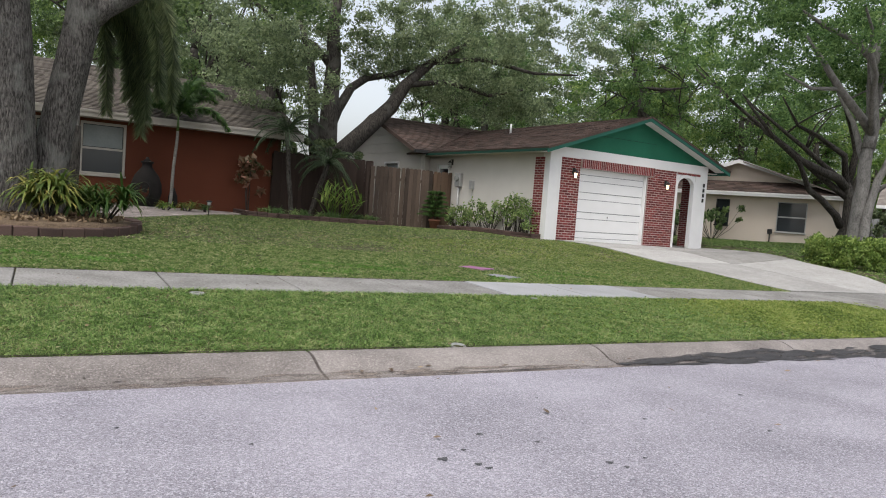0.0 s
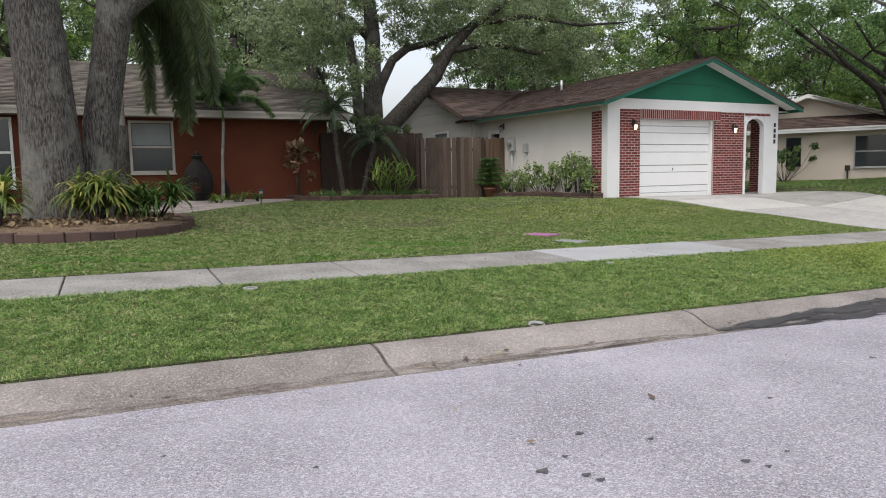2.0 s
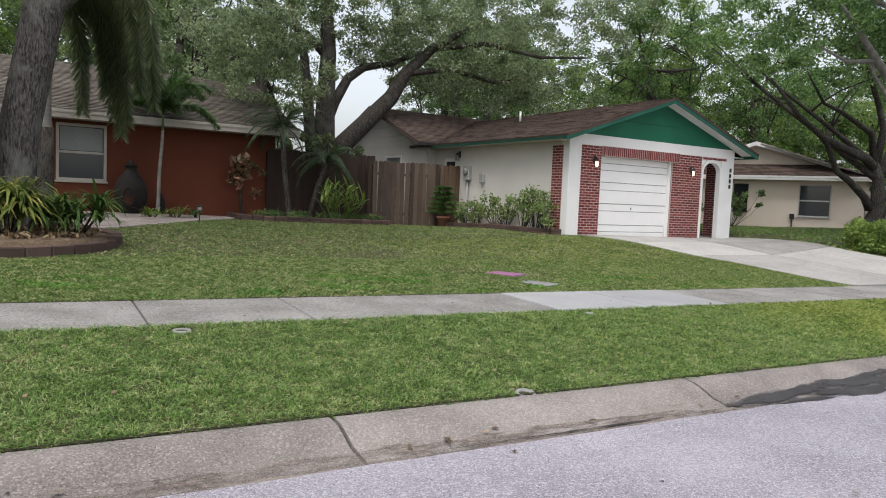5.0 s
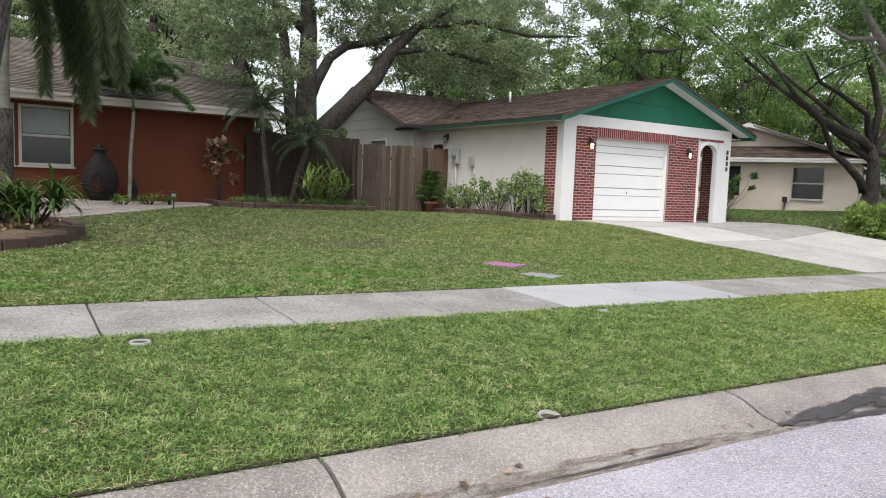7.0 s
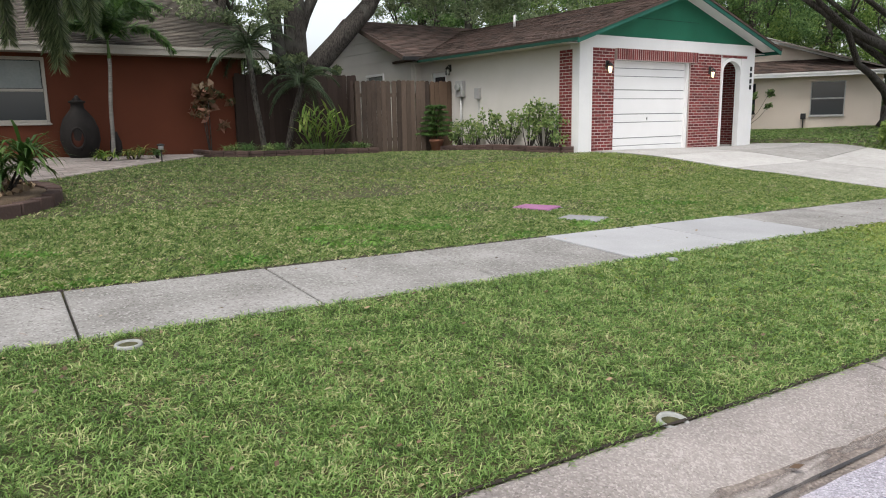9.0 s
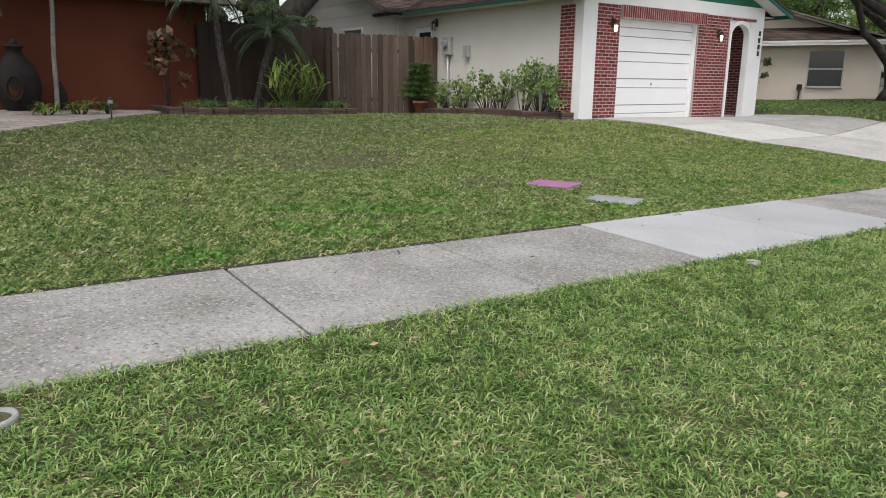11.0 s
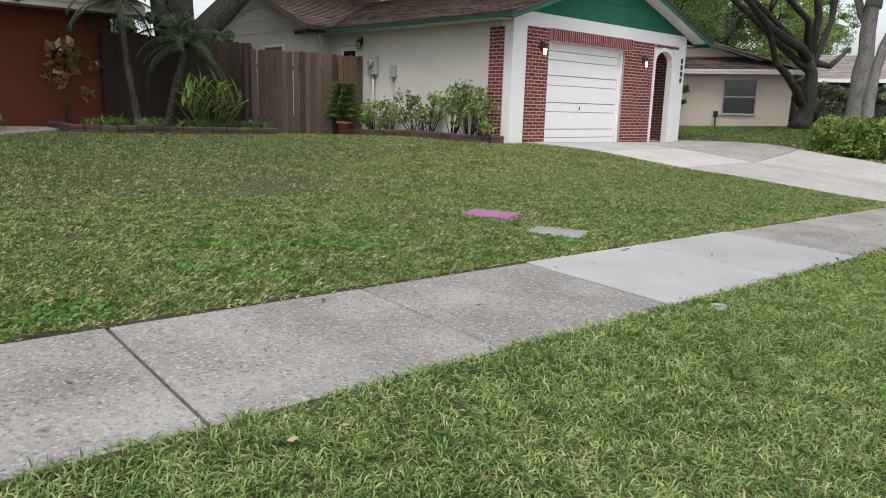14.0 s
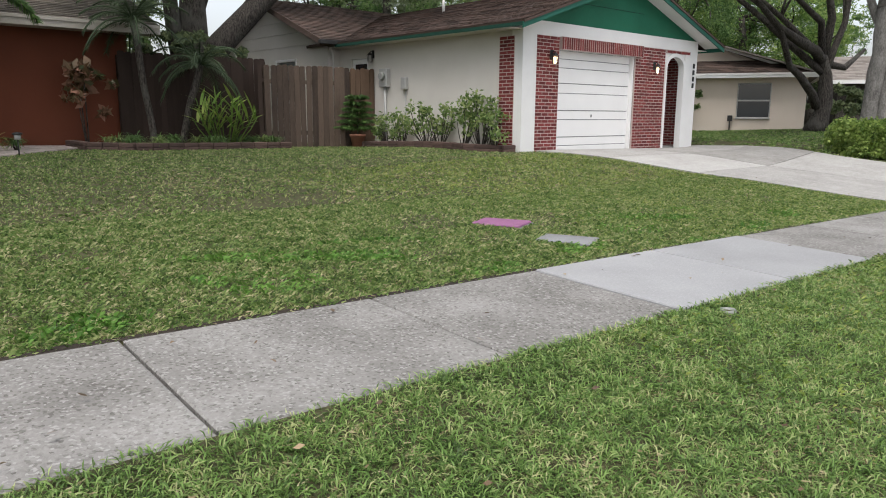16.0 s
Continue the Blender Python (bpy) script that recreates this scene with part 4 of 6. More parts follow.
def palm(x, y, label, trunk, r0, r1, fronds, leaf, seed, length=2.2, droop=1.6, width=0.35, plume=0.0, up=(0.2, 1.2), base_dark=False, z0=None, name="palm_tree", leaf_w=0.025, leaflets=34, shaft=None, bark=None):
    rnd = random.Random(seed)
    z = float(height(x, y)) if z0 is None else z0
    ob = thing(name, label, "palm", (x, y, z - 0.03))
    bm = bmesh.new()
    top = Vector(trunk)
    path = [Vector((0, 0, 0)).lerp(top, k / 9) + Vector((0.06 * math.sin(k), 0, 0)) * (r0 * 3) for k in range(10)]
    tube(bm, path, [r0 * 1.25] + [r0 + (r1 - r0) * k / 9 for k in range(1, 10)], 12, 0.08, seed)
    part("trunk", bm, bark or M_PALMT, ob)
    if shaft:
        bm = bmesh.new()
        tube(bm, [path[-1], path[-1] + Vector((0, 0, shaft))], [r1 * 1.1, r1 * 0.5], 10)
        part("crownshaft", bm, L_PALM2, ob)
        path.append(path[-1] + Vector((0, 0, shaft)))
    for k in range(fronds):
        a = 2 * math.pi * k / fronds + rnd.uniform(-0.25, 0.25)
        q = []
        ribs = frond(q, path[-1], (math.cos(a), math.sin(a), rnd.uniform(*up)), length * rnd.uniform(0.85, 1.1), droop * rnd.uniform(0.8, 1.2), rnd, leaflets, width, leaf_w, plume)
        f = fan("frond", [tuple(v) for v in q], 4, leaf, ob)
        bm = bmesh.new()
        tube(bm, ribs[::4] + [ribs[-1]], [0.018] * (len(ribs[::4]) + 1), 5)
        part("rib", bm, leaf, f)
    return ob


def plume(out, base, direction, length, droop, rnd, steps=70, each=7, width=0.5, leaf_w=0.02):
    """A foxtail frond: leaflets all round the rib."""
    d, p, path = Vector(direction).normalized(), Vector(base), []
    for k in range(steps):
        f = k / steps
        path.append(p.copy())
        p = p + d * (length / steps)
        d = (d + Vector((0, 0, -droop / steps))).normalized()
        if f < 0.12:
            continue
        w = width * (1.0 - 0.55 * f)
        for _ in range(each):
            q = Vector((rnd.uniform(-1, 1), rnd.uniform(-1, 1), rnd.uniform(-1, 1)))
            way = (q - d * q.dot(d)).normalized() + d * 0.7 + Vector((0, 0, -0.55))
            tip = path[-1] + way.normalized() * w * rnd.uniform(0.7, 1.1)
            n = way.orthogonal().normalized() * leaf_w
            m = path[-1].lerp(tip, 0.5)
            out += [path[-1], m + n, tip, m - n]
    return path


def blade_leaf(out, p, direction, length, width, droop, segs=4):
    """A long strap leaf as a strip of quads that share no corners."""
    d = Vector(direction).normalized()
    side = d.cross(Vector((0, 0, 1)))
    side = side.normalized() if side.length > 1e-3 else Vector((1, 0, 0))
    p = Vector(p)
    prev = None
    for k in range(segs + 1):
        f = k / segs
        w = width * (0.45 + 1.1 * f) if f < 0.4 else width * (1.25 * (1 - f) ** 0.7 + 0.02)
        a, b = p - side * w / 2, p + side * w / 2
        if prev:
            out.append((prev[0], prev[1], b, a))
        prev = (a, b)
        p = p + d * (length / segs)
        d = (d + Vector((0, 0, -droop / segs))).normalized()


def strap_mesh(name, stems, leaf, parent, rnd, n=34, length=0.55, width=0.045, droop=2.3):
    """One mesh of strap leaves round several stem tops, each leaf one connected strip."""
    verts, faces = [], []
    for s in stems:
        for k in range(n):
            a = rnd.uniform(0, 2 * math.pi)
            out = []
            blade_leaf(out, Vector(s) + Vector((0, 0, rnd.uniform(-0.5, 0.1) * s[2])), (math.cos(a), math.sin(a), rnd.uniform(0.3, 2.2)), length * rnd.uniform(0.6, 1.1), width, droop * rnd.uniform(0.6, 1.3))
            k0 = len(verts)
            verts += [out[0][0], out[0][1]]
            for j, q in enumerate(out):
                verts += [q[3], q[2]]
                faces.append((k0 + 2 * j, k0 + 2 * j + 1, k0 + 2 * j + 3, k0 + 2 * j + 2))
    return raw(name, verts, faces, leaf, parent, True)


# big oak with two trunks in the ring bed
oakL = thing("oak_tree", "big grey-barked oak with two trunks in a ring bed", "tree", (0.05, 14.45, 0.70))
oakL.scale = (0.88, 0.88, 0.88)
rnd = random.Random(5)
bm = bmesh.new()
tube(bm, [(0, 0, 0), (0.0, 0, 0.35), (0, 0, 1.0), (-0.02, 0, 2.2), (-0.1, 0, 3.6), (-0.25, 0.1, 5.5), (-0.6, 0.3, 8)], [0.70, 0.57, 0.52, 0.49, 0.47, 0.43, 0.33], 28, 0.06, 3)
part("trunk", bm, M_BARK, oakL)
bm = bmesh.new()
tube(bm, [(0.70, 0.55, 0), (0.72, 0.55, 0.4), (0.78, 0.55, 1.2), (0.90, 0.5, 2.2), (1.09, 0.4, 3.3), (1.24, 0.35, 4.2), (1.40, 0.3, 6), (1.48, 0.3, 8)], [0.45, 0.38, 0.345, 0.33, 0.325, 0.325, 0.29, 0.23], 28, 0.06, 4)
part("trunk", bm, M_BARK, oakL)
bm = bmesh.new()
tube(bm, [(1.07, 0.35, 3.9), (1.6, 0.3, 4.5), (2.5, 0.3, 5.2), (4.2, 0.2, 6.0), (6.0, 0.0, 7.0)], [0.26, 0.23, 0.2, 0.16, 0.1], 12, 0.08, 6)
part("limb", bm, M_BARK, oakL)
# crown mostly out of view, spread wide to shade red house and lawn
cl = [Vector((rnd.uniform(-7, 8), rnd.uniform(-3, 8), rnd.uniform(6.3, 9.5))) for _ in range(150)]
fan("crown", leaf_cloud(cl, [rnd.uniform(0.6, 1.2) for _ in cl], 200, 0.10, 11, tri=True), 3, L_OAK, oakL)

# oak behind the fence, with a leaning limb over the white roof
oakM = thing("oak_tree", "dark spreading oak behind the fence with leaning limbs", "tree", (9.9, 24.6, 0.8))
for k, (pts, rads) in enumerate([
    ([(0, 0, 0), (0, 0, 1.2), (0.05, 0, 2.4), (0.06, 0, 3.8), (0.15, 0.1, 5.6), (0.1, 0.2, 7.0), (0.3, 0.3, 9)], [0.52, 0.42, 0.38, 0.33, 0.27, 0.22, 0.15]),
    ([(0.1, 0, 1.3), (0.55, -0.3, 2.5), (1.5, -0.4, 3.45), (2.35, -0.4, 4.3), (2.9, -0.4, 5.2), (3.9, -0.5, 6.2), (5.6, -0.8, 7.3)], [0.36, 0.33, 0.30, 0.26, 0.21, 0.16, 0.07]),
    ([(0.1, 0, 3.2), (0.44, 0.1, 4.0), (0.9, 0.1, 4.85), (1.5, 0.1, 5.3), (2.6, 0.2, 5.6), (4.2, 0.2, 6.3)], [0.19, 0.18, 0.16, 0.14, 0.10, 0.05]),
    ([(-0.2, 0.1, 1.4), (-0.46, 0, 2.8), (-0.57, 0, 4.1), (-0.7, 0.1, 5.4), (-1.2, 0.3, 7.2)], [0.24, 0.2, 0.17, 0.14, 0.07]),
    ([(0.15, 0.1, 5.4), (-0.6, 0.1, 6.1), (-1.9, 0.1, 6.6), (-3.3, 0, 7.4)], [0.14, 0.12, 0.08, 0.04]),
    ([(2.9, -0.4, 5.2), (4.4, -0.8, 5.5), (6.2, -1.2, 5.2), (7.6, -1.5, 5.6)], [0.12, 0.09, 0.07, 0.03]),
    ([(3.9, -0.5, 6.2), (6, -1, 6.6), (8, -1.6, 6.3), (10, -2.0, 6.5)], [0.11, 0.09, 0.06, 0.03]),
]):
    bm = bmesh.new()
    tube(bm, pts, rads, 12, 0.1, k)
    part("trunk" if k == 0 else "limb", bm, M_BARKD, oakM)
rnd = random.Random(8)
cl = [Vector((rnd.uniform(-4.5, 11), rnd.uniform(-3, 3), 0)) for _ in range(300)]
for c in cl:
    c.z = rnd.uniform(5.2, 9.5) - 0.02 * (c.x - 3) ** 2 + (1.0 if c.x < 2 else 0.0)
cl = [c for c in cl if not (0.9 < c.x < 3.0 and c.z < 6.3)]
cl += [Vector((rnd.uniform(0.7, 3.0), rnd.uniform(-1, 2.5), rnd.uniform(5.5, 7.4))) for _ in range(26)]
cl += [Vector((rnd.uniform(-4.0, -0.6), rnd.uniform(-2.5, 0.5), rnd.uniform(3.4, 6.0))) for _ in range(45)]
cl += [Vector((rnd.uniform(3.0, 14.0), rnd.uniform(-3, 3), rnd.uniform(6.8, 10.2))) for _ in range(80)]
cl += [Vector((rnd.uniform(3.2, 9.5), rnd.uniform(-1.5, 2.5), rnd.uniform(4.9, 6.4))) for _ in range(60)]
fan("crown", leaf_cloud(cl, [rnd.uniform(0.25, 0.75) for _ in cl], 150, 0.075, 12, tri=True), 3, L_MOSS, oakM)

# near oaks by the drive
def limbs_on(tree, bark, seed, lines):
    for k, (pts, rads) in enumerate(lines):
        bm = bmesh.new()
        tube(bm, pts, [r * 0.72 for r in rads], 12, 0.08, seed + k)
        part("limb", bm, bark, tree)


near = oak(22.85, 12.45, "tall oak with mottled pale bark behind the hedge", [(0.35, 0, 4.0, 0.28)], (-1.2, 0.6, 7.6, 5.4, 4.0, 2.4), L_OAKB, M_BARKP, 21, 150, 75, 0.12, clump_r=(0.3, 0.75), floor=4.9, limbs=2)
limbs_on(near, M_BARKP, 80, [
    ([(0.33, 0, 3.6), (0.5, 0, 4.3), (0.15, 0, 5.6), (0.15, 0, 6.8), (0.4, 0, 8.2)], [0.28, 0.26, 0.22, 0.18, 0.1]),
    ([(0.45, 0, 4.1), (-0.2, 0, 4.5), (-1.6, 0, 5.2), (-2.3, 0.1, 5.8), (-3.2, 0.2, 6.5)], [0.20, 0.18, 0.15, 0.12, 0.05]),
    ([(0.1, 0, 6.3), (-1.2, 0, 6.75), (-2.7, 0, 6.85), (-3.8, 0.2, 7.2)], [0.14, 0.12, 0.09, 0.04]),
    ([(0.4, 0, 4.9), (0.8, 0.1, 5.3), (0.85, 0.1, 6.2), (1.4, 0.2, 7.4)], [0.18, 0.16, 0.13, 0.06]),
    ([(-1.6, 0, 5.2), (-2.6, 0.3, 5.1), (-3.6, 0.5, 5.4)], [0.09, 0.07, 0.03]),
])
slim = oak(22.75, 11.95, "slim leaning oak beside the hedge", [(0.95, 0, 3.6, 0.17)], (2.4, 0.3, 7.2, 2.6, 2.4, 1.8), L_OAKB, M_BARKP, 22, 60, 70, 0.12, clump_r=(0.3, 0.7), floor=5.4, limbs=1)
limbs_on(slim, M_BARKP, 90, [([(0.93, 0, 3.5), (1.5, 0, 5.0), (2.2, 0.1, 6.8)], [0.15, 0.13, 0.06]), ([(0.95, 0, 3.5), (0.9, 0.2, 4.8), (0.6, 0.3, 6.2)], [0.13, 0.10, 0.05])])
oakN = oak(28.6, 16.0, "dark oak with crooked limbs before the tan house", [(0.0, 0.0, 2.6, 0.31)], (-1.5, 0.5, 7.0, 6.5, 5.0, 2.3), L_OAKB, M_BARKD, 23, 150, 60, 0.13, clump_r=(0.3, 0.8), floor=5.1, limbs=3)
limbs_on(oakN, M_BARKD, 60, [
    ([(-0.1, 0, 0.9), (-0.5, 0, 1.3), (-1.6, 0, 1.85), (-2.5, 0, 2.15), (-3.3, 0, 3.1), (-4.2, 0, 3.6), (-5.3, 0.2, 4.0)], [0.22, 0.2, 0.17, 0.15, 0.12, 0.09, 0.04]),
    ([(0.05, 0, 2.4), (-0.6, 0, 2.75), (-1.9, 0, 2.95), (-3.6, 0, 3.3), (-5.1, 0, 3.9), (-6.5, 0.2, 5.0)], [0.25, 0.24, 0.21, 0.16, 0.11, 0.05]),
    ([(0, 0, 2.5), (-0.35, 0, 3.7), (-2.4, 0, 4.25), (-3.5, 0.1, 4.5), (-4.6, 0.1, 5.4)], [0.2, 0.16, 0.11, 0.08, 0.04]),
    ([(0.1, 0, 2.5), (0.5, 0, 3.9), (0.0, 0, 4.75), (-0.9, 0, 5.9), (-1.9, 0.1, 7.0)], [0.22, 0.18, 0.15, 0.11, 0.05]),
    ([(0.1, 0, 2.5), (0.9, 0, 2.35), (1.8, -0.1, 2.3), (3.0, -0.3, 3.0)], [0.2, 0.18, 0.15, 0.08]),
])
for bx, by in ((11.0, 35.5), (21.8, 36.5)):
    oak(bx, by, "tall leafy oak behind the houses", [(0.3, 0, 6.5, 0.28), (-1.2, 0.4, 7, 0.14)], (0, 0, 7.4, 3.0, 3.0, 4.8), L_MOSS, M_BARKD, 400 + int(bx), 160, 62, 0.13, clump_r=(0.3, 0.85), limbs=8)

# wooded backdrop behind the houses
rnd = random.Random(77)
for k in range(16):
    x = -14 + 4.5 * k + rnd.uniform(-1, 1)
    y = rnd.uniform(32, 39) if x < 24 else rnd.uniform(26, 36)
    if abs(x - 16.2) < 4.2:
        continue
    h = rnd.uniform(10.5, 14)
    leafy = L_OAK if x < 6 else L_MOSS if x < 22 else L_OAKB if x < 30 or k % 2 else L_YEL
    oak(x, y, "tall leafy oak behind the houses", [(rnd.uniform(-0.6, 0.6), 0, h * 0.55, rnd.uniform(0.2, 0.35)), (rnd.uniform(-2, 2), 0.5, h * 0.6, 0.15)],
        (0, 0, h * 0.62, 3.9, 3.0, h * 0.40), leafy, M_BARKD, 100 + k, 125 if x < 10 else 175, 62, 0.13, clump_r=(0.3, 0.85), limbs=9)
for k in range(10):
    x = -18 + 9 * k + rnd.uniform(-2, 2)
    if abs(x - 23.0) < 6.5:
        continue
    oak(x, rnd.uniform(46, 58), "far tall tree in the wood", [(0, 0, 9, 0.35)], (0, 0, 9.5, 5.5, 4, 5.5), (L_MOSS, L_YEL, L_YEL)[k % 3], M_BARKD, 300 + k, 170, 50, 0.27, clump_r=(0.5, 1.3), limbs=4)

for bx, by in ((41.0, 29.0), (46.0, 24.0), (50.0, 31.0), (38.5, 34.0)):
    oak(bx, by, "sunlit yellow-green tree beyond the tan house", [(0.2, 0, 5.0, 0.22)], (0, 0, 5.6, 3.6, 3.2, 3.6), L_YEL, M_BARKD, 500 + int(bx), 130, 45, 0.16, clump_r=(0.4, 1.0), limbs=4)

# palms
L_DUSTY = leaf_mat("dusty_palm_leaflets", [(0.03, 0.05, 0.026), (0.06, 0.09, 0.045), (0.11, 0.15, 0.08)], 0.35)
L_YOUNG = leaf_mat("young_palm_leaflets", [(0.03, 0.07, 0.018), (0.06, 0.13, 0.03), (0.13, 0.22, 0.06)], 0.4)
fox = palm(1.38, 19.2, "tall foxtail palm with drooping bushy fronds", (0.05, 0, 5.0), 0.13, 0.115, 0, L_PALM, 31)
bm = bmesh.new()
tube(bm, [(0, 0, -0.1), (0.01, 0, 0.4), (0.02, 0, 1.2), (0.025, 0, 1.95)], [0.19, 0.165, 0.155, 0.15], 14, 0.06, 77)
part("trunk_base", bm, M_BARKD, fox, "dark rough lower trunk")
rnd = random.Random(41)
for a, up_, long_ in [(rnd.uniform(-55, 65), rnd.uniform(0.5, 1.8), rnd.uniform(2.9, 4.0)) for _ in range(12)]:
    q = []
    a = radians(a)
    rib = plume(q, (0.05, 0, 5.0), (math.cos(a), math.sin(a), up_), long_ * 1.15, 4.4, rnd, 80, 13, 0.70, 0.015)
    f = fan("frond", [tuple(v) for v in q], 4, L_PALM, fox)
    bm = bmesh.new()
    tube(bm, rib[::7] + [rib[-1]], [0.022] * (len(rib[::7]) + 1), 5)
    part("rib", bm, L_PALM, f)
young = palm(4.15, 22.0, "slim young palm with a thin white trunk", (0.12, 0, 2.3), 0.05, 0.04, 0, L_PALM, 32, shaft=0.45)
for k in range(15):
    q = []
    a = k * 0.7 + 0.2
    rib = plume(q, (0.12, 0, 2.7), (math.cos(a), math.sin(a), rnd.uniform(0.8, 4.5)), rnd.uniform(1.4, 2.2), 2.4, rnd, 44, 11, 0.36, 0.016)
    f = fan("frond", [tuple(v) for v in q], 4, L_YOUNG, young)
    bm = bmesh.new()
    tube(bm, rib[::6] + [rib[-1]], [0.012] * (len(rib[::6]) + 1), 5)
    part("rib", bm, L_YOUNG, f)
palm(7.75, 21.75, "pygmy date palm with a rough trunk", (-0.3, 0, 2.7), 0.075, 0.07, 24, L_DUSTY, 33, 1.35, 1.9, 0.25, 0.15, (0.0, 2.0), leaf_w=0.006, leaflets=44, bark=M_BARKD)
palm(8.25, 21.6, "leaning pygmy date palm in the edged bed", (0.55, 0, 1.85), 0.085, 0.08, 24, L_DUSTY, 34, 1.25, 1.9, 0.25, 0.15, (0.0, 2.0), leaf_w=0.006, leaflets=44, bark=M_BARKD)


def stalks(ob, tops, base_r, material, rnd, name="stem"):
    for t in tops:
        bm = bmesh.new()
        tube(bm, [(t[0] * 0.3, t[1] * 0.3, -0.05), (t[0] * 0.8, t[1] * 0.8, t[2] * 0.6), t], [base_r, base_r * 0.8, base_r * 0.6], 6)
        part(name, bm, material, ob)


def strap_plant(x, y, label, height_, spread, seed, leaf=L_STRAP, n=30, length=0.6, width=0.05, stems=4, up=0.0):
    rnd = random.Random(seed)
    ob = thing("strap_plant", label, "plant", on(x, y, up))
    tops = [(rnd.uniform(-1, 1) * spread, rnd.uniform(-1, 1) * spread, height_ * rnd.uniform(0.55, 1)) for _ in range(stems)]
    stalks(ob, tops, 0.02, M_BARKD, rnd)
    strap_mesh("leaves", tops, leaf, ob, rnd, n, length, width)
    return ob


# ring bed round the big oak
ring_bed = thing("ring_bed", "ring of reddish edging blocks round mulch", "planter", on(0.25, 14.2))
bm = bmesh.new()
lathe(bm, [(1.82, -0.3), (1.82, 0.09), (1.2, 0.15), (0.3, 0.18)], 40)
part("mulch", bm, M_MULCH, ring_bed, "brown leaf mulch")
blk = bmesh.new()
box(blk, -0.158, 0.158, -0.09, 0.09, 0, 0.175, 0.014)
block = bpy.data.meshes.new("edging_block")
blk.to_mesh(block)
blk.free()
block.materials.append(M_BLOCK)
for k in range(37):
    a = 2 * math.pi * k / 37
    ob = new("edging_block", block)
    ob.parent = ring_bed
    x, y = 1.85 * math.cos(a), 1.85 * math.sin(a)
    dz = float(height(0.25 + x, 14.2 + y)) - float(height(0.25, 14.2))
    ob.matrix_basis = pose(x, y, dz - 0.03 + random.uniform(-0.01, 0.01), random.uniform(-2, 2), random.uniform(-2, 2), math.degrees(a) + 90)
chips = [Vector((rnd.uniform(-1.6, 1.6), rnd.uniform(-1.6, 1.6), 0.16)) for _ in range(330)]
chips = [c for c in chips if c.length < 1.7]
tagged(fan("leaf_litter", leaf_cloud(chips, [0.12] * len(chips), 7, 0.06, 97, 0.3, 1.5), 4, L_DRY, ring_bed), kind="stuff")
strap_plant(0.62, 13.35, "tall yellow-striped strap-leaved plant in the ring bed", 0.62, 0.26, 51, n=52, length=0.66, width=0.06, stems=8, up=0.12)
strap_plant(1.42, 13.75, "bushy strap-leaved plant in the ring bed", 0.5, 0.4, 52, leaf=leaf_mat("green_strap_leaves", [(0.03, 0.07, 0.015), (0.06, 0.12, 0.025), (0.14, 0.19, 0.05)], 0.3), n=46, length=0.62, width=0.05, stems=7, up=0.12)
strap_plant(-0.75, 13.3, "yellow-striped strap-leaved plant in the ring bed", 0.65, 0.3, 53, n=44, length=0.6, width=0.06, stems=6, up=0.12)
strap_plant(1.3, 14.9, "low strap-leaved plant in the ring bed", 0.45, 0.3, 54, n=24, length=0.5, stems=4, up=0.1)

# patio of pavers before the red house
patio = thing("patio", "patio of sand-coloured pavers before the red house", "patio", kind="structure")
pv = bmesh.new()
box(pv, 0, 0.29, 0, 0.19, -0.06, 0.0, 0.006)
paver = bpy.data.meshes.new("paver")
pv.to_mesh(paver)
pv.free()
paver.materials.append(M_PAVER)
for j in range(34):
    for i in range(20):
        x, y = 0.6 + 0.30 * i + (0.15 if j % 2 else 0), 16.1 + 0.2 * j
        if x > 1.75 and x < 6.1 and y < 22.5 and y > 16.2 + 1.37 * (x - 2.0):
            ob = new("paver", paver)
            ob.parent = patio
            ob.location = on(x, y, 0.025 + random.uniform(-0.003, 0.003))

# edged bed at the dark fence


def edging_line(name, label, pts, parent_at, mulch=None, h=0.2):
    ob = thing(name, label, "planter", parent_at)
    o = Vector(parent_at)
    for p, q in zip(pts, pts[1:]):
        p, q = Vector((*p, 0)), Vector((*q, 0))
        d = q - p
        n = max(1, round(d.length / 0.315))
        for k in range(n):
            for row in range(2):
                c = p + d * ((k + 0.5 * (1 + row * 0.0)) / n)
                b = new("edging_block", low_block)
                b.parent = ob
                z = float(height(c.x, c.y))
                b.matrix_basis = pose(c.x - o.x, c.y - o.y, z - o.z - 0.02 + row * 0.085, random.uniform(-2, 2), random.uniform(-2, 2), math.degrees(math.atan2(d.y, d.x)) + random.uniform(-3, 3))
    if mulch:
        bm = bmesh.new()
        slab(bm, [Vector(on(*m, 0.09)) - o for m in mulch], (0, 0, -0.2))
        part("mulch", bm, M_MULCH, ob)
    return ob


lb = bmesh.new()
box(lb, -0.15, 0.15, -0.08, 0.08, 0, 0.083, 0.01)
low_block = bpy.data.meshes.new("edging_block")
lb.to_mesh(low_block)
lb.free()
low_block.materials.append(M_BLOCK)
edging_line("edged_bed", "bed edged with two courses of reddish blocks", [(6.15, 22.3), (6.2, 21.1), (6.9, 20.45), (10.35, 20.4)], on(8.5, 21.5), [(6.2, 22.6), (6.25, 21.15), (6.95, 20.5), (10.3, 20.45), (10.15, 21.1), (10.7, 22.2), (7.6, 22.3)])
edging_line("wall_bed", "narrow shrub bed with dark brick edging along the wall", [(12.25, 20.4), (12.3, 16.6), (12.55, 15.85), (12.95, 15.75)], on(12.6, 18), [(12.3, 20.4), (12.35, 16.6), (12.6, 15.9), (12.96, 15.9), (12.96, 20.4)])


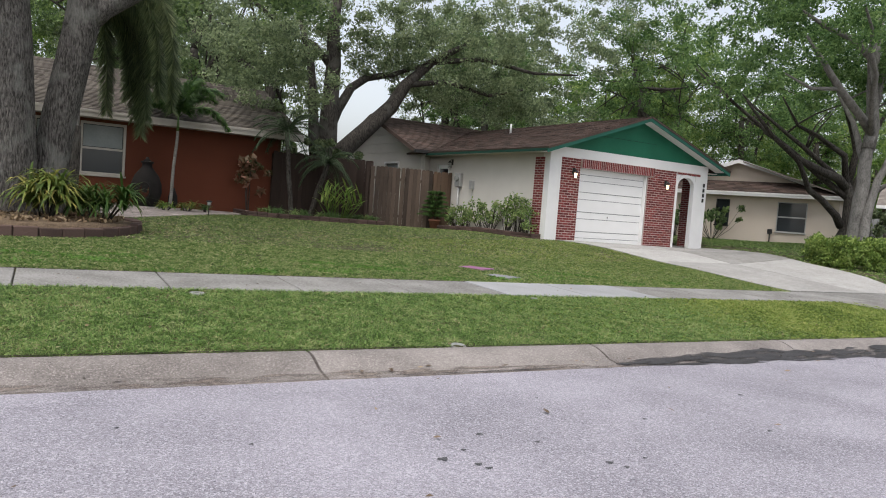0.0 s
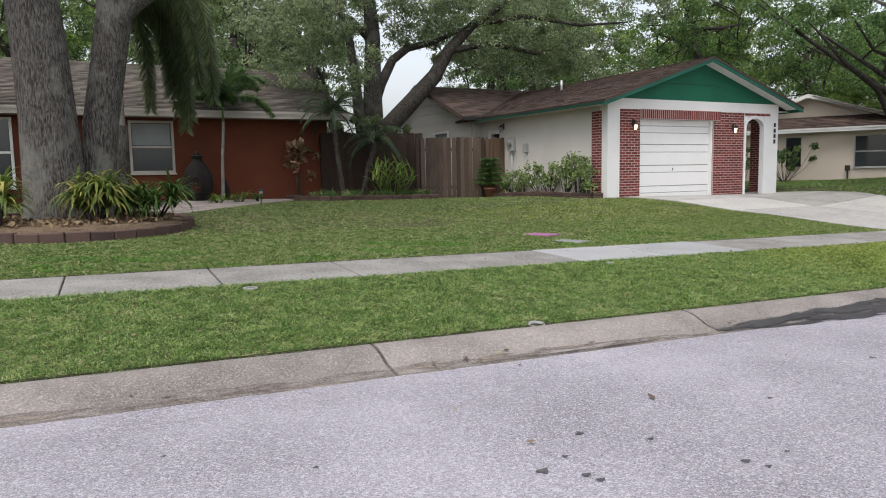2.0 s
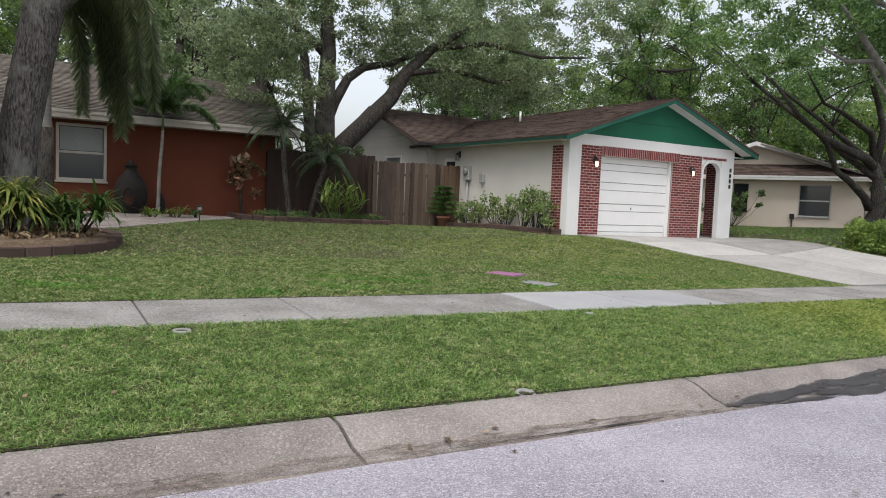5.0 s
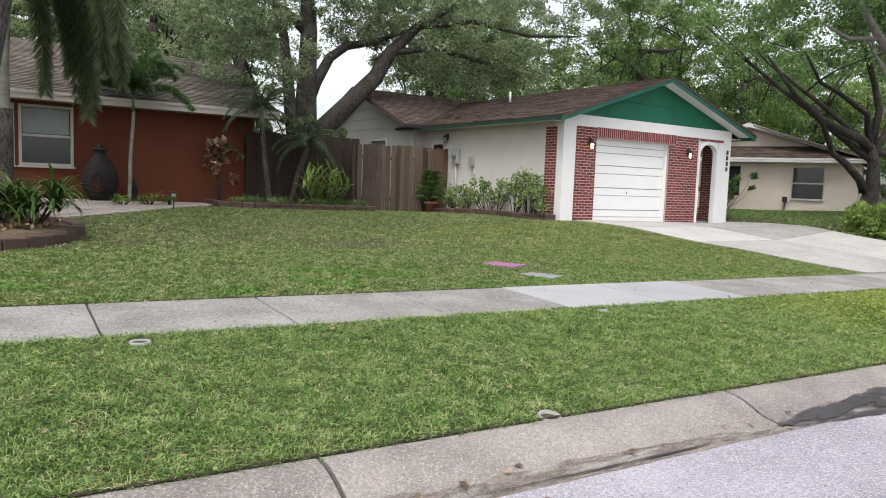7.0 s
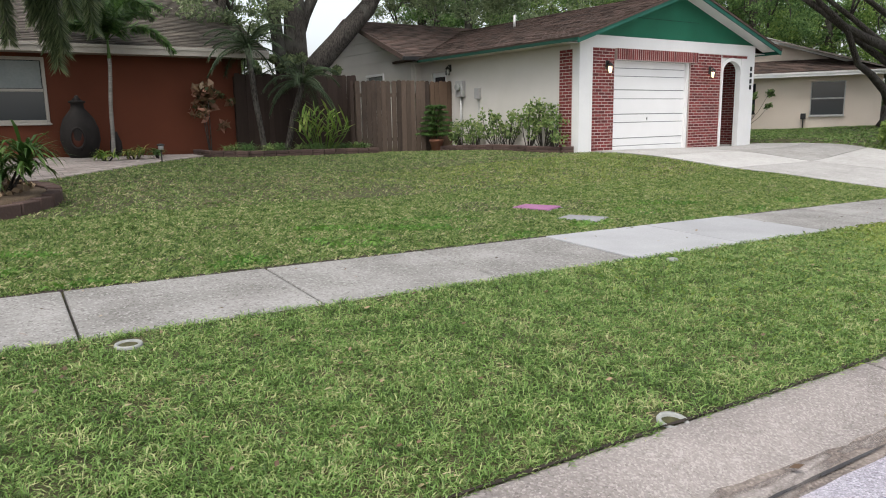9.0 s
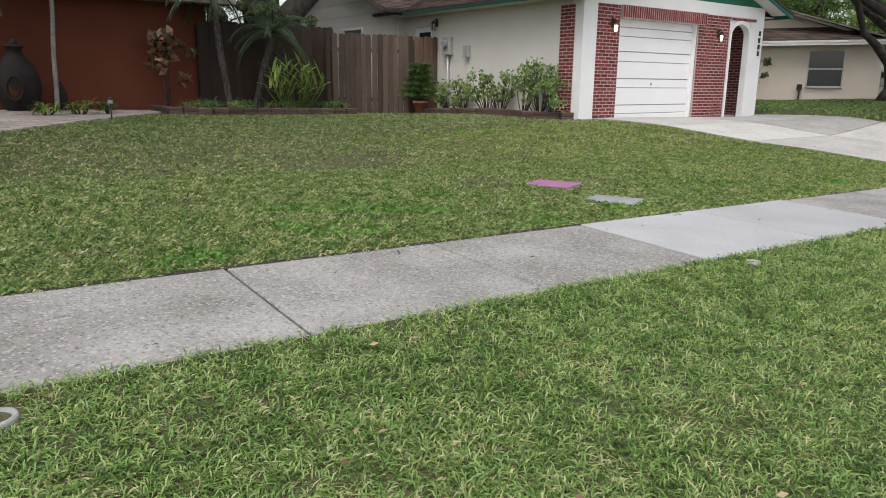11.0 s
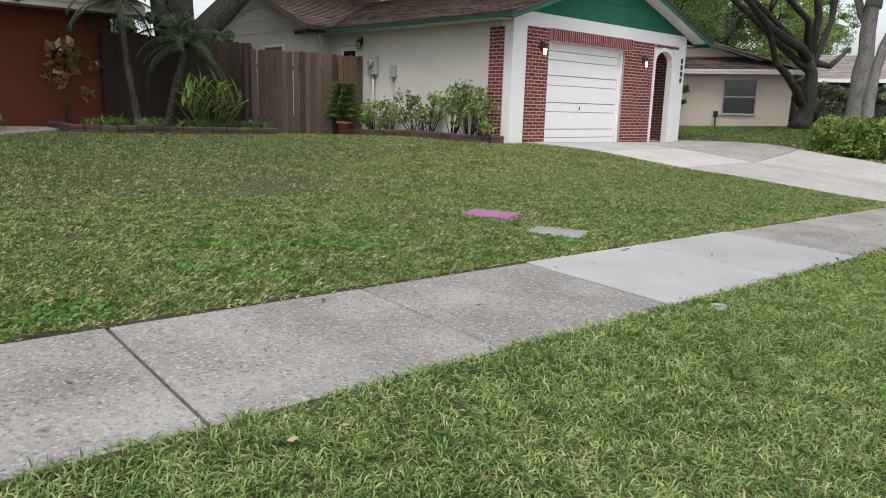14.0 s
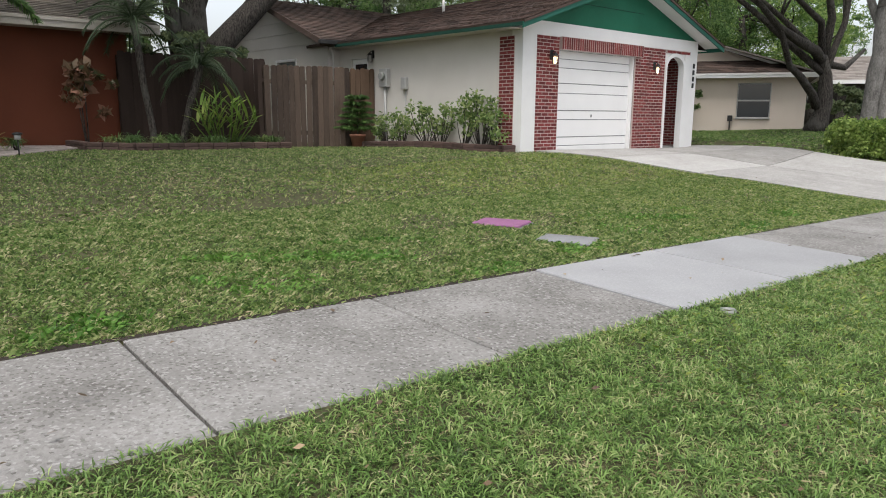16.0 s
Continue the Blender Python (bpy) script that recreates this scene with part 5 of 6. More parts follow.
def broad_leaves(ob, name, leaf, spots, rnd, size=0.3, w=0.085, n=9):
    """Pairs of broad pointed leaves up arching stems."""
    verts, faces = [], []
    for s in spots:
        s = Vector(s)
        for k in range(n):
            f = 0.3 + 0.7 * k / n
            p = Vector((s.x * f, s.y * f, s.z * f ** 0.8))
            side = -1 if k % 2 else 1
            out = []
            blade_leaf(out, p, (side * 0.9 + s.x * 0.9, rnd.uniform(-0.5, 0.5), rnd.uniform(0.55, 1.3)), size * rnd.uniform(0.75, 1.15), w, 0.6, 4)
            k0 = len(verts)
            verts += [out[0][0], out[0][1]]
            for j, q in enumerate(out):
                verts += [q[3], q[2]]
                faces.append((k0 + 2 * j, k0 + 2 * j + 1, k0 + 2 * j + 3, k0 + 2 * j + 2))
    return raw(name, verts, faces, leaf, ob, True)


rnd = random.Random(61)
ginger = thing("ginger_plant", "variegated yellow-green shell ginger in the edged bed", "plant", on(8.98, 20.9, 0.05))
tops = [(0.8 * math.sin(q) * rnd.uniform(0.75, 1.1), rnd.uniform(-0.4, 0.3), 0.35 + 0.9 * math.cos(q) ** 0.8 * rnd.uniform(0.8, 1.1)) for q in np.linspace(-1.35, 1.35, 19)]
stalks(ginger, tops, 0.014, L_GING, rnd)
broad_leaves(ginger, "leaves", L_GING, tops[::2], rnd, 0.46, 0.10, 8)
croton = thing("croton_shrub", "croton shrub with reddish-green leaves by the red wall", "plant", on(6.5, 22.15, 0.03))
tops = [(rnd.uniform(-0.35, 0.1), rnd.uniform(-0.2, 0.2), rnd.uniform(0.95, 1.6)) for _ in range(9)] + [(0.35, 0, 0.7), (0.3, 0.1, 1.45), (0.55, 0, 1.3)]
stalks(croton, [(t[0] * 0.5, t[1] * 0.5, t[2] * 0.9) for t in tops[:4]], 0.016, M_BARKD, rnd)
verts = leaf_cloud([Vector(t) for t in tops], [0.2 if t[2] > 0.9 and t[0] < 0.2 else 0.1 for t in tops], 20, 0.12, 62, 1.0, 1.9)
fan("leaves", verts, 4, L_CROT, croton)
for k in range(14):
    x = 6.7 + 0.265 * k + rnd.uniform(-0.1, 0.1)
    strap_plant(x, 20.8 + rnd.uniform(-0.1, 0.4), "low grassy border plant in the edged bed", 0.10, 0.12, 70 + k, leaf=L_PALM2 if k % 3 else L_ROSE, n=30, length=0.36, width=0.022, stems=3, up=0.08)
strap_plant(3.7, 20.3, "low yellow-green border plant beside the patio", 0.12, 0.2, 81, leaf=L_GING, n=30, length=0.32, width=0.035, stems=4, up=0.03)
strap_plant(4.35, 20.6, "low variegated border plant beside the patio", 0.15, 0.2, 82, leaf=L_STRAP, n=30, length=0.34, width=0.035, stems=4, up=0.03)
strap_plant(4.9, 20.8, "low leafy border plant beside the patio", 0.15, 0.15, 83, leaf=L_PALM2, n=26, length=0.3, width=0.03, stems=3, up=0.03)


def shrub(x, y, label, h, w, d, seed, leaf=L_ROSE, per=60, size=0.055, n=16, name="shrub"):
    rnd = random.Random(seed)
    ob = thing(name, label, "shrub", on(x, y))
    tops = [Vector((rnd.uniform(-1, 1) * w, rnd.uniform(-1, 1) * d, h * rnd.uniform(0.35, 1.0))) for _ in range(n)]
    for t in tops:
        bm = bmesh.new()
        tube(bm, [(t.x * 0.15, t.y * 0.15, 0), (t.x * 0.7, t.y * 0.7, t.z * 0.55), t], [0.012, 0.009, 0.005], 5)
        part("stem", bm, M_BARKD, ob)
    fan("leaves", leaf_cloud(tops, [rnd.uniform(0.10, 0.24) for _ in tops], per, size, seed, 0.9, 1.7), 4, leaf, ob)
    return ob


for k, (y, h, w) in enumerate([(19.7, 0.75, 0.3), (19.1, 0.85, 0.35), (18.2, 0.95, 0.4), (17.75, 1.05, 0.35), (17.0, 1.15, 0.35), (16.45, 1.05, 0.35), (16.1, 0.85, 0.3)]):
    shrub(12.62, y, "leafy flowering shrub along the cream wall", h, 0.28, w, 200 + k, n=15, per=28, size=0.05)
pot_plant = thing("potted_pine", "tiered potted pine in a terracotta pot by the gate", "potted plant", on(12.15, 20.3, 0.02))
bm = bmesh.new()
lathe(bm, [(0.13, 0), (0.18, 0.25), (0.20, 0.25), (0.20, 0.31), (0.17, 0.31), (0.16, 0.27)], 18)
part("pot", bm, M_TERRA, pot_plant)
bm = bmesh.new()
tube(bm, [(0, 0, 0.25), (0.02, 0, 1.25)], [0.02, 0.008], 6)
part("stem", bm, M_BARKD, pot_plant)
rnd = random.Random(90)
for k in range(6):
    z = 0.42 + 0.15 * k
    q = []
    for j in range(7):
        a = j * 0.9 + k
        plume(q, (0, 0, z), (math.cos(a), math.sin(a), 0.35), 0.58 - 0.06 * k, 0.6, rnd, 18, 11, 0.15, 0.013)
    fan("tier", [tuple(v) for v in q], 4, L_YOUNG, pot_plant)

# chiminea by the red wall
chim = thing("chiminea", "dark clay chiminea standing on the patio", "chiminea", on(3.52, 22.15, 0.03))
bm = bmesh.new()
lathe(bm, [(0.28, 0.0), (0.30, 0.04), (0.40, 0.16), (0.47, 0.40), (0.45, 0.65), (0.36, 0.88), (0.22, 1.04), (0.155, 1.12), (0.15, 1.22), (0.20, 1.24), (0.20, 1.27), (0.13, 1.29)], 28)
part("body", bm, M_CLAY, chim)
bm = bmesh.new()
lathe(bm, [(0.10, 1.28), (0.12, 1.30), (0.05, 1.36), (0.04, 1.40)], 14)
part("lid", bm, M_CLAY, chim)
bm = bmesh.new()
lathe(bm, [(0.17, -0.03), (0.21, -0.02), (0.21, 0.03), (0.17, 0.04), (0.16, 0.0)], 22)
mouth = part("mouth", bm, M_CLAY, chim)
mouth.matrix_basis = pose(-0.12, -0.43, 0.44, 84, 0, -14) @ Matrix.Diagonal((0.85, 1.25, 1, 1))
bm = bmesh.new()
lathe(bm, [(0.005, 0.0), (0.165, 0.0), (0.165, 0.012), (0.005, 0.012)], 22)
part("opening", bm, M_CLAYIN, mouth, "reddish clay opening")
chim.scale = (0.9, 0.9, 1.0)
dk = thing("dark_jar", "slim dark clay jar at the foot of the young palm", "jar", on(4.27, 22.2, 0.03))
bm = bmesh.new()
lathe(bm, [(0.09, 0), (0.14, 0.14), (0.13, 0.34), (0.06, 0.52), (0.05, 0.58)], 16)
part("body", bm, M_CLAY, dk)

# path light
pl = thing("path_light", "small dark solar path light on a stake", "garden light", on(4.66, 19.45))
bm = bmesh.new()
tube(bm, [(0, 0, -0.05), (0, 0, 0.27)], [0.012, 0.012], 8)
part("stake", bm, M_BLACK, pl)
bm = bmesh.new()
lathe(bm, [(0.05, 0.27), (0.055, 0.36)], 12)
part("lens", bm, M_METER, pl)
bm = bmesh.new()
lathe(bm, [(0.085, 0.36), (0.075, 0.385), (0.02, 0.40)], 12)
part("cap", bm, M_BLACK, pl)

# covers and pipe ends in the grass
cov = thing("magenta_utility_cover", "magenta painted utility box cover set in the lawn", "utility cover", on(7.27, 10.68, -0.035), 24)
boxed("lid", -0.22, 0.22, -0.26, 0.26, 0, 0.055, M_PINK, cov, 0.008)
boxed("rim", -0.24, 0.24, -0.28, 0.28, -0.05, 0.035, M_GREYC, cov, 0.006)
cov = thing("grey_utility_cover", "grey concrete utility box cover set in the lawn", "utility cover", on(7.17, 9.74, -0.035), 24)
boxed("lid", -0.20, 0.20, -0.26, 0.26, 0, 0.05, M_GREYC, cov, 0.008)
boxed("rim", -0.225, 0.225, -0.285, 0.285, -0.05, 0.03, M_GREYC, cov, 0.006)


def pipe_end(x, y, label, r, tilt=0):
    ob = thing("drain_pipe_end", label, "pipe", on(x, y, -0.04))
    bm = bmesh.new()
    lathe(bm, [(r, -0.05), (r, 0.045), (r * 0.93, 0.055), (r * 0.72, 0.05), (r * 0.68, 0.0), (r * 0.2, -0.01)], 22)
    p = part("collar", bm, M_PIPE, ob)
    p.matrix_basis = pose(0, 0, 0, tilt, 0, 0)
    bm = bmesh.new()
    lathe(bm, [(r * 0.62, -0.03), (r * 0.58, 0.015), (r * 0.2, 0.02)], 16)
    part("plug", bm, M_MULCH, ob)


pipe_end(3.70, 5.72, "pale plastic pipe end set in grass by the kerb", 0.075, 8)
pipe_end(1.78, 7.82, "pale plastic pipe end set in grass by the pavement", 0.075)
pipe_end(6.19, 7.68, "small grey valve cap set in grass by the pavement", 0.05)

# hedge and shrubs to the tan house
hd = thing("clipped_hedge", "rounded clipped yellow-green hedge beside the drive", "hedge", on(20.95, 11.5, 0.02))
rnd = random.Random(95)
cl = []
for k in range(230):
    a, b = rnd.uniform(0, 2 * math.pi), rnd.random()
    cl.append(Vector((1.15 * math.cos(a) * (0.6 + 0.4 * b), 1.1 * math.sin(a) * (0.6 + 0.4 * b), rnd.uniform(0.1, 0.82) - 0.12 * b)))
fan("leaves", leaf_cloud(cl, [0.16] * len(cl), 75, 0.05, 96, 0.9, 1.6), 4, L_HEDGE, hd)
for k in range(8):
    bm = bmesh.new()
    tube(bm, [(0.1 * math.cos(k), 0.1 * math.sin(k), -0.05), (0.6 * math.cos(k), 0.5 * math.sin(k), 0.5)], [0.02, 0.01], 5)
    part("stem", bm, M_BARKD, hd)
shrub(27.2, 21.0, "spreading leafy shrub before the tan wall", 1.5, 1.0, 0.9, 240, per=40, size=0.11, n=18, leaf=L_OAK)
shrub(26.6, 22.6, "leafy shrub before the tan wall", 1.4, 0.8, 0.8, 241, per=40, size=0.11, n=14, leaf=L_OAK)
for k, (x, y) in enumerate([(31.2, 16.2), (32.6, 14.9), (34.3, 13.6), (36.2, 12.2), (33.5, 11.4)]):
    shrub(x, y, "dark dense shrub under the trees", 1.6, 1.0, 0.9, 250 + k, per=90, size=0.10, n=24, leaf=L_PALM)

shrub(8.7, 23.4, "dark dense shrub behind the dark fence", 2.6, 0.8, 0.5, 260, per=110, size=0.09, n=26, leaf=L_PALM)
shrub(10.0, 23.1, "dark dense shrub behind the dark fence", 2.5, 0.7, 0.4, 261, per=110, size=0.09, n=24, leaf=L_PALM)
shrub(8.2, 25.2, "tall leafy shrub behind the fence", 3.6, 0.9, 0.6, 262, per=80, size=0.10, n=26, leaf=L_OAKB)

# ---- gutter dirt, stains ----


def smear(name, label, x0, x1, v0, v1, material, seed, lift=0.004, wander=0.03):
    """A thin ragged film on the kerb's foot and the road's edge."""
    rnd = random.Random(seed)
    prof_v, prof_z = [4.2, 5.0, 5.30, 5.36, 5.50, 5.62, 5.70], [0.175, 0.142, 0.146, 0.155, 0.180, 0.235, 0.262]
    xx = np.arange(x0, x1, 0.12)
    verts, faces = [], []
    a, b = v0, v1
    cols = 6
    for i, x in enumerate(xx):
        f = min(1, (x - x0) / 1.6, (x1 - x) / 1.6) ** 0.6 if x > x0 else 0.0
        a += (v0 - a) * 0.3 + rnd.uniform(-wander, wander)
        b += (v1 - b) * 0.3 + rnd.uniform(-wander, wander)
        m = (a + b) / 2
        for k in range(cols):
            v = m + (a - m + (b - a) * k / (cols - 1)) * f
            verts.append((x, v - SKEW * x, float(np.interp(v, prof_v, prof_z)) + lift - 0.014 * (min(max(x, -8), 20) - 3)))
        if i:
            for k in range(cols - 1):
                p = (i - 1) * cols + k
                faces.append((p, p + cols, p + cols + 1, p + 1))
    return tagged(raw(name, verts, faces, material), label, "stain", kind="structure")


M_DIRT = mat("gutter_dirt", (0.085, 0.068, 0.058), (0.235, 0.198, 0.175), 3, 0.95, 0.5, 60, 0.4, speck=(85, 0.3))
M_TAR = mat("dark_damp_stain", (0.018, 0.017, 0.018), (0.06, 0.058, 0.06), 3, 0.9, 0.3, 60, 0.4)


def ragged(m, scale, lo, hi):
    """Lets a thin film break up into blots."""
    nt = m.node_tree
    geo = next(n for n in nt.nodes if n.type == "NEW_GEOMETRY")
    ns, rp = nt.nodes.new("ShaderNodeTexNoise"), nt.nodes.new("ShaderNodeMapRange")
    ns.inputs["Scale"].default_value, ns.inputs["Detail"].default_value = scale, 6
    mp = nt.nodes.new("ShaderNodeMapping")
    mp.inputs["Scale"].default_value = (0.35, 1.6, 1)
    nt.links.new(geo.outputs["Position"], mp.inputs[0])
    nt.links.new(mp.outputs[0], ns.inputs["Vector"])
    rp.inputs["From Min"].default_value, rp.inputs["From Max"].default_value = lo, hi
    nt.links.new(ns.outputs[0], rp.inputs["Value"])
    nt.links.new(rp.outputs["Result"], nt.nodes["Principled BSDF"].inputs["Alpha"])


ragged(M_DIRT, 7.0, 0.38, 0.56)
ragged(M_TAR, 6.0, 0.36, 0.52)
smear("gutter_dirt", "brown dirt along the kerb's foot", -12, 5.4, 5.16, 5.45, M_DIRT, 5, 0.002)
smear("road_edge", "asphalt lapping raggedly over the gutter", -13, 15.0, 4.985, 5.27, M_ROAD, 9, 0.010, 0.006)
smear("gutter_crack", "dark silted crack along the gutter", 2.6, 5.2, 5.316, 5.328, M_TAR, 8, 0.012, 0.004)
smear("gutter_stain", "dark damp tar stain along the kerb", 5.2, 14.5, 5.17, 5.53, M_TAR, 6, 0.014)

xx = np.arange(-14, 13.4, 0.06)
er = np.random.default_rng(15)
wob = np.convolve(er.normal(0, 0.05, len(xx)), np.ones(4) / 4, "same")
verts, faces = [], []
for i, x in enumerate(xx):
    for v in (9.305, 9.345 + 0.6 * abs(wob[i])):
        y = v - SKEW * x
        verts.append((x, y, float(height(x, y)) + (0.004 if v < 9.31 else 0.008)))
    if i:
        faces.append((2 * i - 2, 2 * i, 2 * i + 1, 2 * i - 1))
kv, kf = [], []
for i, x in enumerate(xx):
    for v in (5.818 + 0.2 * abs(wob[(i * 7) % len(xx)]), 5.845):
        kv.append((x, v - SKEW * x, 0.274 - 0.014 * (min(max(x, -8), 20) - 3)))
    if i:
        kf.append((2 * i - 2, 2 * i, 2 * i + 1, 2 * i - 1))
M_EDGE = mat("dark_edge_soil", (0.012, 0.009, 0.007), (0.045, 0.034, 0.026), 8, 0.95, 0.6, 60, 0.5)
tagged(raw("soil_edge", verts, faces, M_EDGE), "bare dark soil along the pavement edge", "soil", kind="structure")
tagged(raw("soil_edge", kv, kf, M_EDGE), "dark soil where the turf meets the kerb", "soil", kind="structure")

# oil and gum spots on the road
tar = []
rnd = random.Random(31)
for x, y, r in ((2.08, 3.36, 0.034), (2.53, 3.67, 0.026), (2.22, 3.23, 0.024), (2.96, 3.0, 0.026), (2.79, 3.43, 0.02), (2.27, 3.45, 0.018), (3.23, 2.99, 0.016), (2.24, 3.16, 0.022), (3.0, 2.91, 0.018), (3.9, 3.6, 0.02), (4.6, 3.1, 0.025), (1.2, 3.9, 0.015), (5.4, 3.9, 0.03), (0.6, 4.4, 0.015), (3.5, 4.3, 0.016)):
    z = float(np.interp(y + SKEW * x, [0, 2.5, 4.2, 5.02], [0.215, 0.20, 0.175, 0.150])) - 0.014 * (x - 3) + 0.005
    for k in range(12):
        a, b = 2 * math.pi * k / 12, 2 * math.pi * (k + 1) / 12
        ra, rb = (0.72 * r * (1 + 0.3 * math.sin(3 * q + x * 9) + 0.15 * math.sin(5 * q + y * 7)) for q in (a, b))
        tar += [(x, y, z + 0.002), (x + ra * math.cos(a) * 1.25, y + ra * math.sin(a), z), (x + rb * math.cos(b) * 1.25, y + rb * math.sin(b), z)]
tagged(fan("tar_spots", tar, 3, mat("dark_tar_spot", (0.035, 0.035, 0.037), (0.10, 0.10, 0.105), 30, 0.8, 0.3, 120, 0.5)), "dark tar and gum spots on the asphalt", "stain", kind="structure")

# fallen leaves and twigs
rnd = random.Random(123)
spots = []
for _ in range(70):
    x = rnd.uniform(-3, 12)
    spots.append((x, rnd.uniform(1.2, 5.2) - SKEW * x, 0.215, 0.035))
for _ in range(30):
    x = rnd.uniform(-2, 12)
    spots.append((x, rnd.uniform(5.32, 5.5) - SKEW * x, 0.185, 0.03))
for _ in range(45):
    x = rnd.uniform(-1, 13)
    spots.append((x, rnd.uniform(8.15, 9.25) - SKEW * x, 0.495, 0.022))
q = []
for x, y, z, s in spots:
    z -= 0.014 * (x - 3)
    if s == 0.035:
        z = float(np.interp(y + SKEW * x, [0, 2.5, 4.2, 5.35], [0.215, 0.20, 0.175, 0.145])) - 0.014 * (x - 3) + 0.012
    a = rnd.uniform(0, 6.28)
    s *= rnd.uniform(0.5, 1.3)
    dx, dy = math.cos(a) * s, math.sin(a) * s
    q += [(x - dx, y - dy, z), (x - dy * 0.5, y + dx * 0.5, z + 0.01), (x + dx, y + dy, z + rnd.uniform(0, 0.015)), (x + dy * 0.5, y - dx * 0.5, z + 0.004)]
tagged(fan("fallen_leaves", q, 4, L_DRY), "dry brown leaves scattered over road and pavement", "leaves", kind="stuff")
q = []
for _ in range(420):
    x, v = rnd.uniform(-3, 14), rnd.choice((rnd.uniform(5.9, 8.0), rnd.uniform(9.4, 16)))
    y = v - SKEW * x
    z = float(height(x, y)) + 0.04
    a, s = rnd.uniform(0, 6.28), rnd.uniform(0.008, 0.022)
    dx, dy = math.cos(a) * s, math.sin(a) * s
    q += [(x - dx, y - dy, z), (x - dy * 0.5, y + dx * 0.5, z + 0.012), (x + dx, y + dy, z + 0.01), (x + dy * 0.5, y - dx * 0.5, z)]
tagged(fan("lawn_litter", q, 4, L_DRY), "dry leaves lying in the lawn", "leaves", kind="stuff")

# ---- grass ----


def inside(px, py, poly):
    hit = np.zeros(len(px), bool)
    for (x0, y0), (x1, y1) in zip(poly, poly[1:] + poly[:1]):
        c = ((y0 > py) != (y1 > py)) & (px < (x1 - x0) * (py - y0) / (y1 - y0 + 1e-12) + x0)
        hit ^= c
    return hit


BARE = [
    LEFT + RIGHT[::-1], [(13.4, 8.2), (18.9, 8.2), (19.9, 4.9), (15.2, 5.2)], [(12.2, 20.5), (12.25, 16.6), (12.5, 15.75), (13.3, 15.6), (20.0, 15.5), (20, 30), (12.2, 30)],
    [(6.1, 22.6), (6.15, 21.0), (6.85, 20.35), (10.5, 20.3), (11, 23)], [(1.75, 16.0), (2.1, 16.2), (4.9, 20.1), (6.2, 21.0), (6.5, 22.7), (1.75, 22.7)], [(7.18, 10.36), (7.58, 10.54), (7.36, 11.0), (6.96, 10.82)],
    [(7.08, 9.44), (7.48, 9.62), (7.26, 10.06), (6.86, 9.88)],
]


# scuffed places: x, y, reach
WORN = [(8.0, 10.75, 0.5), (6.75, 11.3, 0.55), (8.3, 9.7, 0.45), (6.2, 13.0, 0.6), (4.2, 9.75, 0.35), (5.6, 9.9, 0.3), (9.6, 10.4, 0.6), (2.6, 9.9, 0.3), (3.4, 11.2, 0.4), (7.7, 10.35, 0.5), (6.55, 10.95, 0.5), (6.6, 10.1, 0.4), (11.0, 10.5, 0.7), (12.3, 10.3, 0.6), (5.6, 12.6, 0.5)]


